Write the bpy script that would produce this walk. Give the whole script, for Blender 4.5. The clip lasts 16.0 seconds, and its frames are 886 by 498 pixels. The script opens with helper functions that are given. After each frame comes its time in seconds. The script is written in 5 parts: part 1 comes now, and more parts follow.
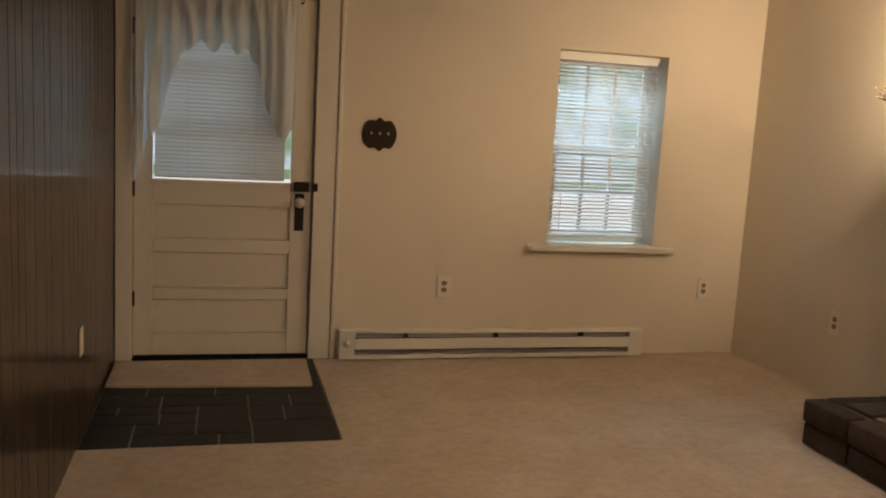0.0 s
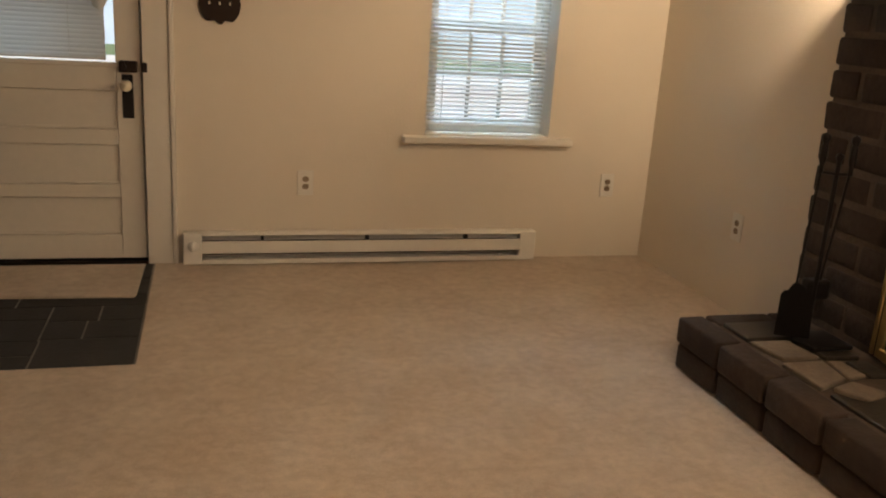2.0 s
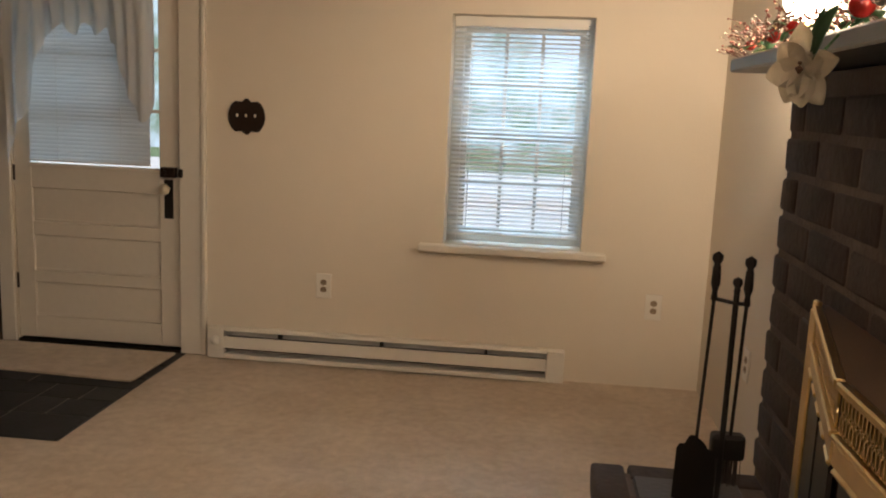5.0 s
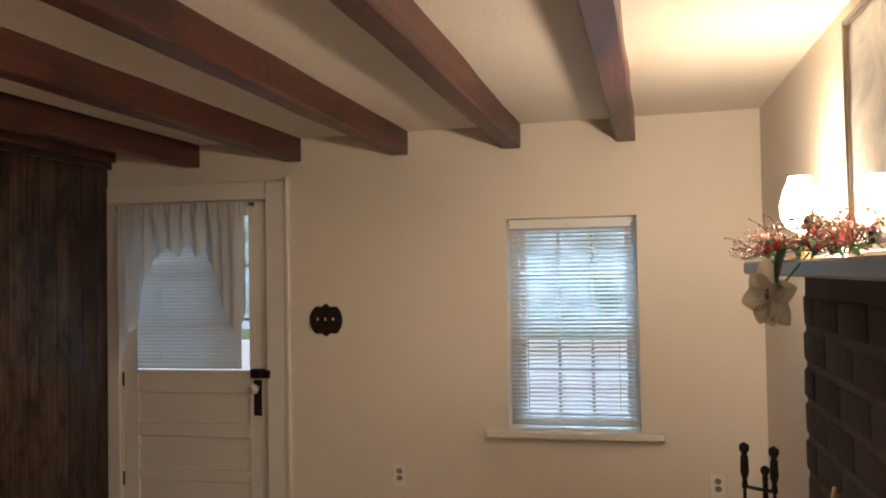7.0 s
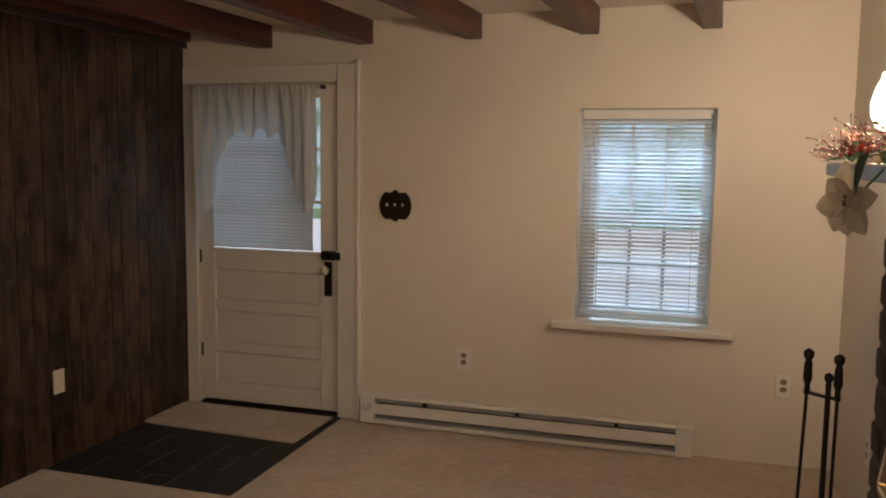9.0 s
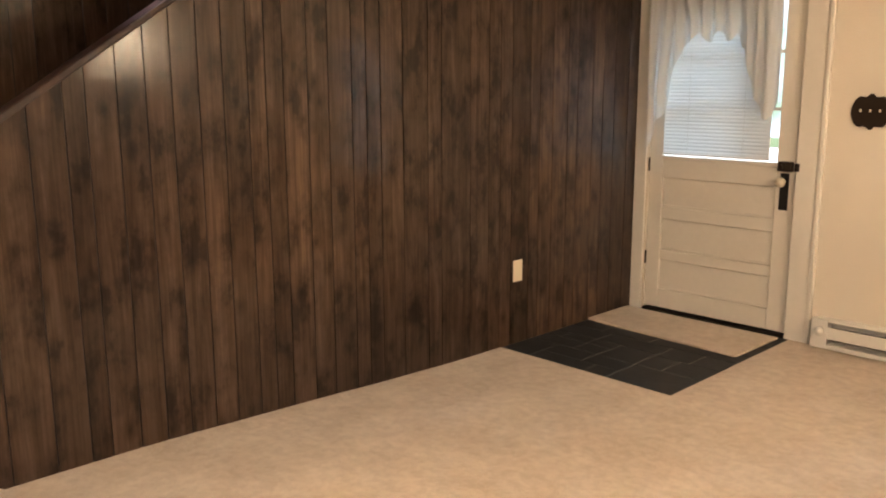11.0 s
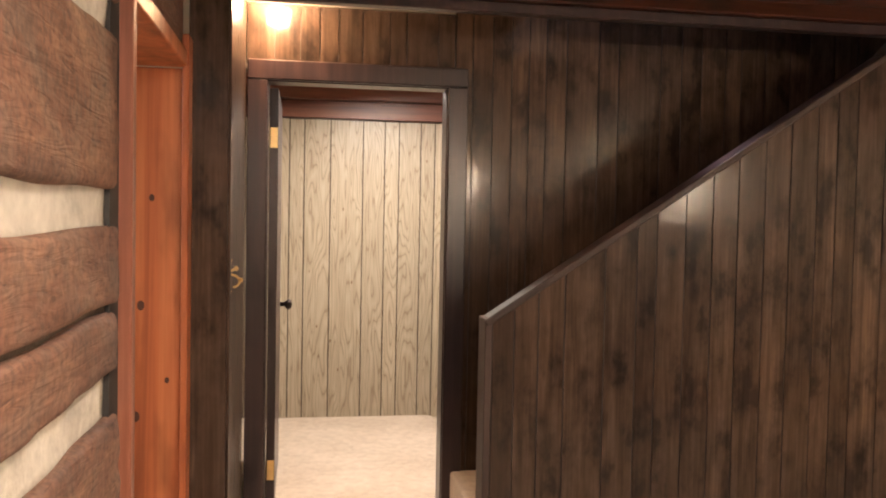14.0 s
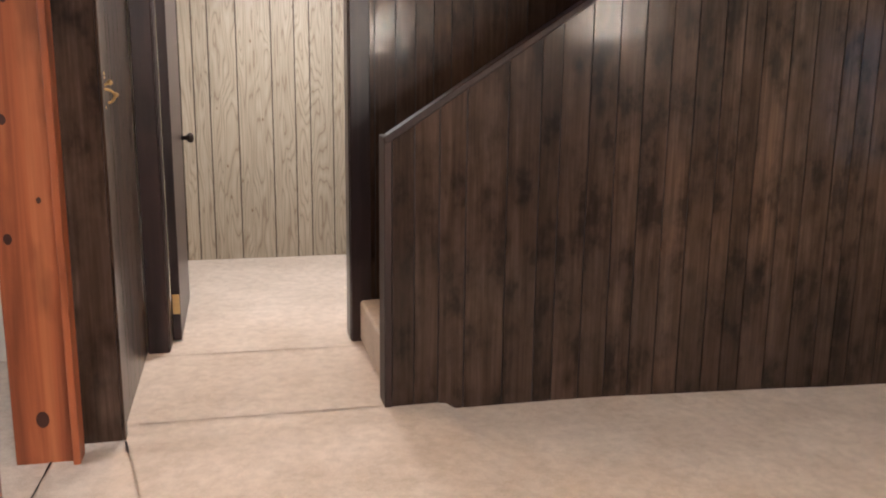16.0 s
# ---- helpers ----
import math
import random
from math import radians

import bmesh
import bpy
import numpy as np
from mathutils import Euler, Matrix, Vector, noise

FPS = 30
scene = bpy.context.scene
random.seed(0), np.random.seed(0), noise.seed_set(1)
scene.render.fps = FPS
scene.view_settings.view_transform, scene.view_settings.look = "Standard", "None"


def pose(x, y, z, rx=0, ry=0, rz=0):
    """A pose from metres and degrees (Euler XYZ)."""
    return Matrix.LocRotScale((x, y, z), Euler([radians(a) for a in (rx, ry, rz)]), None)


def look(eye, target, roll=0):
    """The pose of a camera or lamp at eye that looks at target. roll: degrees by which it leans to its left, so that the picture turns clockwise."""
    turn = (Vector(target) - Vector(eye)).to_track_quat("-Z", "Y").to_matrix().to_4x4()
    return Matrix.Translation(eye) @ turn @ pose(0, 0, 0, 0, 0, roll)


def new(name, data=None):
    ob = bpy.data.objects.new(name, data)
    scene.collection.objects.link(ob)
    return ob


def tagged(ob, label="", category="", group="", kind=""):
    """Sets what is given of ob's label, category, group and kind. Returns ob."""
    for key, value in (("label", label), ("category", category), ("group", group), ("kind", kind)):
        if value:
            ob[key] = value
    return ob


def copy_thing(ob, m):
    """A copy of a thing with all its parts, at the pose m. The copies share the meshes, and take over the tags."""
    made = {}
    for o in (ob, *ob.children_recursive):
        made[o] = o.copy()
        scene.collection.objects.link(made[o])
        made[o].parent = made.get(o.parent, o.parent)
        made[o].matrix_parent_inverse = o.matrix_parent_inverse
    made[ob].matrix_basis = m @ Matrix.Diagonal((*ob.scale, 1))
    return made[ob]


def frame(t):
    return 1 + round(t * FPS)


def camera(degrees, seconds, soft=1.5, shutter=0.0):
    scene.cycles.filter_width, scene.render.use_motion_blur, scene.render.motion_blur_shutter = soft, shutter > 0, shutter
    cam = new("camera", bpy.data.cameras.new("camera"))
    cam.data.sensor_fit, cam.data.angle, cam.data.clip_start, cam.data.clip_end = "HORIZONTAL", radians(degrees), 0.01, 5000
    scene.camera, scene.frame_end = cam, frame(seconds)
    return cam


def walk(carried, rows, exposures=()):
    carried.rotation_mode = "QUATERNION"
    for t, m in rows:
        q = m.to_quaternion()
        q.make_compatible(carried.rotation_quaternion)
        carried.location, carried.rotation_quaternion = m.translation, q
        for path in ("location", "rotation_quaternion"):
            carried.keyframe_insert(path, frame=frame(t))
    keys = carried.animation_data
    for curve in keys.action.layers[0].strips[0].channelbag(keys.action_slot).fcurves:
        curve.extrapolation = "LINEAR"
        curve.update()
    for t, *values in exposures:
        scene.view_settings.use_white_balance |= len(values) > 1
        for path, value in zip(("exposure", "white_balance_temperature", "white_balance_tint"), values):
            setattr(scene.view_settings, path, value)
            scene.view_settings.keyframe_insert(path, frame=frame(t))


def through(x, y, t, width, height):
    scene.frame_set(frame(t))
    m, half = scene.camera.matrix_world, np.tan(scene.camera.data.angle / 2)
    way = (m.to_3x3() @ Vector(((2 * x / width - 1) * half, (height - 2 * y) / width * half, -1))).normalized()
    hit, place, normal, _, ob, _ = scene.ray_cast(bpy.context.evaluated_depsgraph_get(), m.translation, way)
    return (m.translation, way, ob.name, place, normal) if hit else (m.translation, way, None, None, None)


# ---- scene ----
cam = camera(54.85, 16.0, soft=2.0)
PATH = [
    (0, 3.473, 1.488, 1.321, -14.271, -8.339, -3.229),
    (0.5, 3.535, 1.632, 1.326, -13.261, -10.695, -2.062),
    (1, 3.697, 1.724, 1.316, -18.612, -14.433, -2.020),
    (1.5, 3.986, 1.752, 1.321, -17.130, -16.023, -4.398),
    (2, 4.246, 1.861, 1.308, -14.740, -15.955, -3.590),
    (2.5, 4.523, 1.960, 1.341, -14.141, -12.797, -3.627),
    (3, 4.840, 1.944, 1.337, -12.720, -12.488, -5.224),
    (3.5, 5.118, 1.949, 1.334, -10.490, -13.054, -5.943),
    (4, 5.391, 2.024, 1.336, -7.893, -9.993, -8.355),
    (4.5, 5.613, 2.006, 1.337, 1.612, -9.631, -5.411),
    (6.8, 5.904, 1.535, 1.459, 11.593, -3.236, 0.372),
    (7, 5.922, 1.590, 1.506, 12.032, 1.481, 0.942),
    (7.1, 5.930, 1.618, 1.529, 12.165, 3.579, 1.031),
    (7.5, 5.954, 1.620, 1.575, 12.432, 9.570, 0.577),
    (7.6, 5.958, 1.620, 1.580, 12.445, 10.173, 0.542),
    (8, 5.957, 1.644, 1.592, 12.344, 7.451, -0.104),
    (8.2, 5.957, 1.654, 1.597, 12.495, 2.784, -0.240),
    (10.5, 5.902, 1.559, 1.349, 36.659, -10.910, -0.136),
    (11, 5.875, 1.564, 1.391, 45.572, -10.984, 0.175),
    (11.5, 5.895, 1.525, 1.435, 52.769, -9.274, -0.738),
    (12, 5.918, 1.487, 1.439, 58.435, -3.980, -0.536),
    (12.5, 5.910, 1.476, 1.450, 61.855, -0.253, -0.688),
    (13, 5.908, 1.471, 1.445, 65.854, -0.199, -0.778),
    (13.5, 5.905, 1.461, 1.439, 74.438, -1.395, -0.611),
    (14, 5.901, 1.458, 1.421, 80.572, -2.150, -1.101),
    (14.2, 5.907, 1.472, 1.397, 81.326, -2.950, -0.822),
    (14.5, 5.913, 1.475, 1.350, 81.126, -5.660, -0.396),
    (15, 5.922, 1.512, 1.310, 80.209, -10.152, -0.731),
    (15.5, 5.916, 1.542, 1.279, 78.813, -12.704, -0.344),
    (15.7, 5.874, 1.572, 1.267, 78.064, -12.609, -0.270),
    (16, 5.833, 1.613, 1.270, 76.383, -11.547, -0.626),
]
EXPOSURES = [(0.0, -0.15, 6950, 15), (2.5, 0.10, 6650, 15), (3.5, -0.12, 6500, 15), (4.5, 0.02, 6350, 15), (7.0, -0.18, 5900, 17), (7.5, -0.52, 6250, 17), (8.2, -0.48, 5950, 18), (10.5, 0.68, 6450, 16),
             (11.0, 1.3, 6450, 16), (12.0, 1.42, 6550, 18), (13.0, 1.32, 6450, 19), (14.0, 1.2, 6050, 19), (15.0, 1.35, 5200, 17), (15.7, 1.28, 5000, 15), (16.0, 0.95, 5150, 17)]
walk(cam, [(t, pose(x, y, z, 90 + pitch, roll, yaw)) for t, x, y, z, yaw, pitch, roll in PATH], EXPOSURES)

# ---- light ----
world = bpy.data.worlds.new("world")
scene.world = world
world.use_nodes = True
wt = world.node_tree
sky = wt.nodes.new("ShaderNodeTexSky")
sky.sky_type, sky.sun_disc, sky.sun_elevation, sky.sun_rotation = "NISHITA", False, radians(50), radians(200)
wt.links.new(sky.outputs[0], wt.nodes["Background"].inputs[0])
wt.nodes["Background"].inputs[1].default_value = 0.15
sun = new("sun", bpy.data.lights.new("sun", "SUN"))
sun.data.energy, sun.data.angle, sun.data.color = 5.0, radians(10), (1, 0.96, 0.9)
sun.matrix_world = look((0, 0, 10), (0.6, 1.6, 7.3))


def lamp(name, kind, where, watts, color, size=0.05, target=None):
    ob = new(name, bpy.data.lights.new(name, kind))
    ob.data.energy, ob.data.color = watts, color
    if kind == "AREA":
        ob.data.size = size
    else:
        ob.data.shadow_soft_size = size
    ob.matrix_world = look(where, target) if target else pose(*where)
    return ob


WARM = (1, 0.76, 0.50)
LAMPS = [(6.475, 4.50, 1.70), (6.53, 2.97, 1.70)]
for at in LAMPS:
    lamp("lamp_light", "POINT", at, 34, WARM, 0.055)
lamp("hall_light", "POINT", (2.25, 1.35, 2.30), 24, (1, 0.62, 0.30), 0.06)
# Unseen overhead fill, added to brighten the near floor and the logs.
lamp("unseen_fill_glow", "AREA", (5.70, 1.75, 2.115), 32, (1, 0.82, 0.60), 0.25, (5.70, 1.75, 0))
lamp("window_daylight", "AREA", (5.62, 7.3, 2.75), 120, (0.48, 0.76, 1), 0.9, (5.62, 6.25, 1.1))
lamp("back_room_light", "AREA", (1.3, 2.0, 2.2), 31, (1, 0.86, 0.66), 0.4, (1.3, 2.2, 0))
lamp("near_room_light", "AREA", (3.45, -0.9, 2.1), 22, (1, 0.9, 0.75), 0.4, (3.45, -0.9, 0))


# ---- materials ----
class Nodes:
    """A small builder for node materials."""

    def __init__(self, name, rough=0.6, metal=0.0):
        self.mat = bpy.data.materials.new(name)
        self.mat.use_nodes = True
        self.t = self.mat.node_tree
        self.b = self.t.nodes["Principled BSDF"]
        self.b.inputs["Roughness"].default_value, self.b.inputs["Metallic"].default_value = rough, metal
        self.co = self.t.nodes.new("ShaderNodeTexCoord").outputs["Object"]

    def link(self, a, b):
        self.t.links.new(a, b)

    def coords(self, scale=(1, 1, 1), random_shift=False):
        m = self.t.nodes.new("ShaderNodeMapping")
        m.inputs["Scale"].default_value = scale
        self.link(self.co, m.inputs["Vector"])
        if random_shift:
            info = self.t.nodes.new("ShaderNodeObjectInfo")
            mul = self.t.nodes.new("ShaderNodeVectorMath")
            mul.operation = "SCALE"
            mul.inputs[0].default_value = (37, 23, 51)
            self.link(info.outputs["Random"], mul.inputs["Scale"])
            self.link(mul.outputs[0], m.inputs["Location"])
        return m.outputs[0]

    def noise(self, scale, detail=4, vec=None, rough=0.55, distortion=0.0):
        n = self.t.nodes.new("ShaderNodeTexNoise")
        n.inputs["Scale"].default_value, n.inputs["Detail"].default_value = scale, detail
        n.inputs["Roughness"].default_value, n.inputs["Distortion"].default_value = rough, distortion
        self.link(vec or self.co, n.inputs["Vector"])
        return n.outputs["Fac"]

    def ramp(self, fac, stops):
        r = self.t.nodes.new("ShaderNodeValToRGB")
        e = r.color_ramp.elements
        while len(e) < len(stops):
            e.new(0.5)
        for el, (p, c) in zip(e, stops):
            el.position, el.color = p, (*c, 1) if len(c) == 3 else c
        self.link(fac, r.inputs[0])
        return r.outputs[0]

    def mix(self, fac, a, b, mode="MIX"):
        m = self.t.nodes.new("ShaderNodeMix")
        m.data_type, m.blend_type = "RGBA", mode
        for k, v in ((0, fac), (6, a), (7, b)):
            if isinstance(v, (int, float, tuple)):
                m.inputs[k].default_value = v if not isinstance(v, tuple) else (*v, 1)
            else:
                self.link(v, m.inputs[k])
        return m.outputs[2]

    def random_of(self, low, high):
        info = self.t.nodes.new("ShaderNodeObjectInfo")
        return self.ramp(info.outputs["Random"], [(0, (low,) * 3), (1, (high,) * 3)])

    def color(self, c):
        self.link(c, self.b.inputs["Base Color"])
        return self

    def bump(self, height, strength=0.3, distance=0.01):
        n = self.t.nodes.new("ShaderNodeBump")
        n.inputs["Strength"].default_value, n.inputs["Distance"].default_value = strength, distance
        self.link(height, n.inputs["Height"])
        self.link(n.outputs[0], self.b.inputs["Normal"])
        return self

    def set(self, **kw):
        for k, v in kw.items():
            self.b.inputs[k.replace("_", " ")].default_value = v
        return self


def plain(name, c, rough=0.5, metal=0.0, scale=30, vary=0.12, bump=0.05):
    n = Nodes(name, rough, metal)
    f = n.noise(scale, 4)
    n.color(n.mix(f, tuple(v * (1 - vary) for v in c), tuple(min(1, v * (1 + vary)) for v in c)))
    n.bump(f, bump, 0.003)
    return n.mat


def wood(name, dark, mid, light, rough=0.35, axis="z", knots=0.5, fine=1.0, vary=0.35, coat=0.0):
    """Planks: grain stretched along one axis, darker knots, each piece its own shade."""
    n = Nodes(name, rough)
    long_, wide = 1.1 * fine, 24 * fine
    sc = tuple(long_ if a == axis else wide for a in "xyz")
    v = n.coords(sc, True)
    g = n.noise(1.0, 6, v, 0.6, 0.6)
    fine_g = n.noise(1.0, 3, n.coords(tuple(4 * fine if a == axis else 160 * fine for a in "xyz"), True), 0.6)
    blotch = n.noise(1.0, 3, n.coords(tuple(3.0 if a == axis else 8.0 for a in "xyz"), True), 0.5)
    c = n.ramp(g, [(0.3, dark), (0.52, mid), (0.72, light)])
    c = n.mix(0.35, c, n.ramp(fine_g, [(0.3, (0.45, 0.45, 0.45)), (0.7, (1, 1, 1))]), "MULTIPLY")
    k = n.ramp(blotch, [(0.30, (1 - knots,) * 3), (0.46, (1, 1, 1))])
    c = n.mix(1.0, c, k, "MULTIPLY")
    c = n.mix(1.0, c, n.random_of(1 - vary, 1.0), "MULTIPLY")
    n.color(c)
    n.bump(fine_g, 0.12, 0.002)
    if coat:
        n.set(Coat_Weight=coat, Coat_Roughness=0.12)
    return n.mat


M = {}


def panelling():
    """Dark walnut boards: faint long grain, soft dark smudges and knots, a sheen."""
    n = Nodes("dark walnut paneling", 0.27)
    g = n.noise(1.0, 5, n.coords((20, 20, 1.8), True), 0.6, 0.9)
    c = n.ramp(g, [(0.28, (0.060, 0.036, 0.024)), (0.5, (0.100, 0.063, 0.043)), (0.72, (0.142, 0.094, 0.066))])
    fine_g = n.noise(1.0, 3, n.coords((95, 95, 2.2), True))
    c = n.mix(0.6, c, n.ramp(fine_g, [(0.34, (0.54, 0.53, 0.52)), (0.62, (1.06, 1.06, 1.06))]), "MULTIPLY")
    smudge = n.noise(1.0, 4, n.coords((8.5, 8.5, 5.0), True), 0.62)
    c = n.mix(1.0, c, n.ramp(smudge, [(0.36, (0.34, 0.33, 0.35)), (0.47, (0.78, 0.77, 0.77)), (0.60, (1.05, 1.04, 1.02))]), "MULTIPLY")
    vor = n.t.nodes.new("ShaderNodeTexVoronoi")
    vor.inputs["Scale"].default_value = 1.0
    n.link(n.coords((7, 7, 5), True), vor.inputs["Vector"])
    c = n.mix(1.0, c, n.ramp(vor.outputs["Distance"], [(0.0, (0.30, 0.26, 0.26)), (0.10, (0.62, 0.60, 0.60)), (0.26, (1, 1, 1))]), "MULTIPLY")
    tone = n.noise(0.9, 1)
    c = n.mix(1.0, c, n.ramp(tone, [(0.38, (0.70, 0.71, 0.75)), (0.62, (1, 0.97, 0.92))]), "MULTIPLY")
    n.color(n.mix(1.0, c, n.random_of(0.62, 1.0), "MULTIPLY"))
    n.bump(fine_g, 0.08, 0.0015)
    wavy = n.t.nodes.new("ShaderNodeBump")
    wavy.inputs["Strength"].default_value, wavy.inputs["Distance"].default_value = 0.5, 0.004
    n.link(n.noise(1.0, 2, n.coords((9, 9, 7)), 0.5, 0.8), wavy.inputs["Height"])
    n.link(wavy.outputs[0], n.b.inputs["Coat Normal"])
    n.b.inputs["Roughness"].default_value = 0.36
    n.set(Specular_IOR_Level=0.1, Coat_Weight=0.45, Coat_Roughness=0.12)
    return n.mat


def hewn():
    """Old log faces: mottled red-brown, greyed patches, adze marks."""
    n = Nodes("hewn brown log", 0.75)
    g = n.noise(1.0, 6, n.coords((2.2, 9, 9), True), 0.65, 1.0)
    c = n.ramp(g, [(0.30, (0.085, 0.038, 0.024)), (0.5, (0.17, 0.078, 0.047)), (0.70, (0.27, 0.145, 0.09))])
    blot = n.noise(7, 4, n.coords((1, 1, 1), True), 0.6, 0.8)
    c = n.mix(n.ramp(blot, [(0.45, (0, 0, 0)), (0.62, (0.5, 0.5, 0.5))]), c, (0.17, 0.115, 0.085))
    grit = n.noise(60, 4)
    c = n.mix(0.8, c, n.ramp(grit, [(0.35, (0.45, 0.45, 0.45)), (0.6, (1, 1, 1))]), "MULTIPLY")
    crack = n.noise(1.0, 3, n.coords((5, 40, 40), True), 0.5, 2.0)
    c = n.mix(1.0, c, n.ramp(crack, [(0.28, (0.35, 0.28, 0.25)), (0.38, (1, 1, 1))]), "MULTIPLY")
    n.color(c)
    n.bump(n.mix(0.5, blot, crack), 0.7, 0.012)
    return n.mat


def pickled():
    """Pale oak boards with wandering cathedral grain."""
    n = Nodes("pale pickled oak paneling", 0.4)
    f = n.noise(1.0, 2, n.coords((7.5, 7.5, 1.0), True), 0.5, 0.3)
    m = n.t.nodes.new("ShaderNodeMath")
    m.operation = "MULTIPLY"
    n.link(f, m.inputs[0])
    m.inputs[1].default_value = 36
    p = n.t.nodes.new("ShaderNodeMath")
    p.operation = "PINGPONG"
    n.link(m.outputs[0], p.inputs[0])
    p.inputs[1].default_value = 1
    c = n.ramp(p.outputs[0], [(0.05, (0.28, 0.225, 0.155)), (0.20, (0.375, 0.315, 0.225)), (0.9, (0.435, 0.37, 0.275))])
    fine_g = n.noise(1.0, 3, n.coords((130, 130, 4), True))
    c = n.mix(0.6, c, n.ramp(fine_g, [(0.3, (0.66, 0.62, 0.56)), (0.65, (1, 1, 1))]), "MULTIPLY")
    vor = n.t.nodes.new("ShaderNodeTexVoronoi")
    vor.inputs["Scale"].default_value = 1.0
    n.link(n.coords((11, 11, 6), True), vor.inputs["Vector"])
    c = n.mix(1.0, c, n.ramp(vor.outputs["Distance"], [(0.03, (0.45, 0.33, 0.22)), (0.09, (1, 1, 1))]), "MULTIPLY")
    n.color(n.mix(1.0, c, n.random_of(0.86, 1.0), "MULTIPLY"))
    n.bump(fine_g, 0.1, 0.001)
    return n.mat


def make_wall_paint(name, c, bump=0.35):
    n = Nodes(name, 0.75)
    big, small = n.noise(1.3, 3), n.noise(90, 4)
    n.color(n.mix(big, tuple(v * 0.93 for v in c), c))
    n.bump(small, bump, 0.004)
    return n.mat


M["wall"] = make_wall_paint("cream wall paint", (0.74, 0.68, 0.58))
M["ceiling"] = make_wall_paint("textured ceiling plaster", (0.76, 0.70, 0.60), 0.9)
M["trim"] = plain("white trim paint", (0.74, 0.71, 0.64), 0.4, vary=0.04)
M["door"] = plain("off-white door paint", (0.72, 0.68, 0.60), 0.38, vary=0.05)
M["heater"] = plain("white enamel", (0.76, 0.74, 0.68), 0.35, vary=0.03, bump=0.01)
# Near-black for dark parts; also paints the shade beside the logs.
M["dark"] = plain("dark recess and painted gap shade", (0.02, 0.018, 0.016), 0.7)
M["panel"] = panelling()
M["pale"] = pickled()
M["seam_light"] = plain("carpet seam", (0.40, 0.32, 0.23), 0.9)
# Darker tone that also paints the light's edge at the hall doorway.
M["seam"] = plain("carpet seam and doorway light edge", (0.36, 0.29, 0.215), 0.9)
M["bristle"] = plain("dark brown bristle", (0.03, 0.02, 0.014), 0.7)
M["endtrim"] = wood("dark stained trim", (0.014, 0.007, 0.006), (0.035, 0.018, 0.014), (0.06, 0.03, 0.022), 0.6, "z", 0.3, 0.8, 0.1)
M["groove"] = plain("dark groove", (0.012, 0.008, 0.006), 0.6)
M["palegroove"] = plain("brown groove", (0.055, 0.035, 0.02), 0.6)
M["beam"] = wood("dark red-brown beam wood", (0.022, 0.007, 0.004), (0.092, 0.024, 0.013), (0.150, 0.048, 0.027), 0.42, "y", 0.6, 0.8, 0.2)
M["frame"] = wood("dark mahogany trim", (0.012, 0.007, 0.009), (0.030, 0.016, 0.018), (0.058, 0.030, 0.028), 0.3, "z", 0.4, 0.8, 0.2)
M["framex"] = wood("mahogany beam wood", (0.06, 0.018, 0.010), (0.16, 0.05, 0.026), (0.22, 0.08, 0.04), 0.4, "y", 0.3, 0.8, 0.2)
M["orange"] = wood("orange stained pine", (0.20, 0.050, 0.017), (0.43, 0.125, 0.042), (0.56, 0.20, 0.075), 0.42, "z", 0.35, 0.5, 0.1)
M["knot"] = plain("dark pine knot", (0.05, 0.014, 0.008), 0.5)
M["brass"] = plain("polished brass", (0.66, 0.48, 0.22), 0.28, 1.0)
M["iron"] = plain("black iron", (0.018, 0.015, 0.013), 0.5, 0.5)
M["bronze"] = plain("dark bronze", (0.03, 0.02, 0.015), 0.4, 0.7)
M["steel"] = plain("brushed nickel", (0.55, 0.52, 0.47), 0.3, 1.0)
M["plastic"] = plain("ivory plastic", (0.72, 0.66, 0.52), 0.4, vary=0.03, bump=0)


def carpet():
    n = Nodes("beige cut-pile carpet", 0.95)
    big, mid, small = n.noise(3.2, 5, None, 0.65, 0.2), n.noise(22, 4, None, 0.65), n.noise(240, 3)
    c = n.mix(n.ramp(big, [(0.35, (0, 0, 0)), (0.65, (1, 1, 1))]), (0.54, 0.435, 0.325), (0.65, 0.545, 0.43))
    c = n.mix(0.6, c, n.ramp(mid, [(0.36, (0.72, 0.70, 0.67)), (0.62, (1, 1, 1))]), "MULTIPLY")
    c = n.mix(0.35, c, n.ramp(small, [(0.35, (0.6, 0.6, 0.6)), (0.65, (1, 1, 1))]), "MULTIPLY")
    n.color(c)
    n.bump(small, 0.5, 0.006)
    n.set(Sheen_Weight=0.2)
    return n.mat


M["carpet"] = carpet()


def masonry(name, a, b, rough=0.85, vary=0.4, bump=0.7, scale=22):
    n = Nodes(name, rough)
    v = n.coords((1, 1, 1), True)
    big, small = n.noise(5, 4, v, 0.6, 0.4), n.noise(scale * 3, 5, v)
    c = n.mix(n.ramp(big, [(0.35, (0, 0, 0)), (0.65, (1, 1, 1))]), a, b)
    c = n.mix(0.5, c, n.ramp(small, [(0.3, (0.55, 0.55, 0.55)), (0.7, (1, 1, 1))]), "MULTIPLY")
    n.color(n.mix(1.0, c, n.random_of(1 - vary, 1.0), "MULTIPLY"))
    n.bump(small, bump, 0.006)
    return n.mat


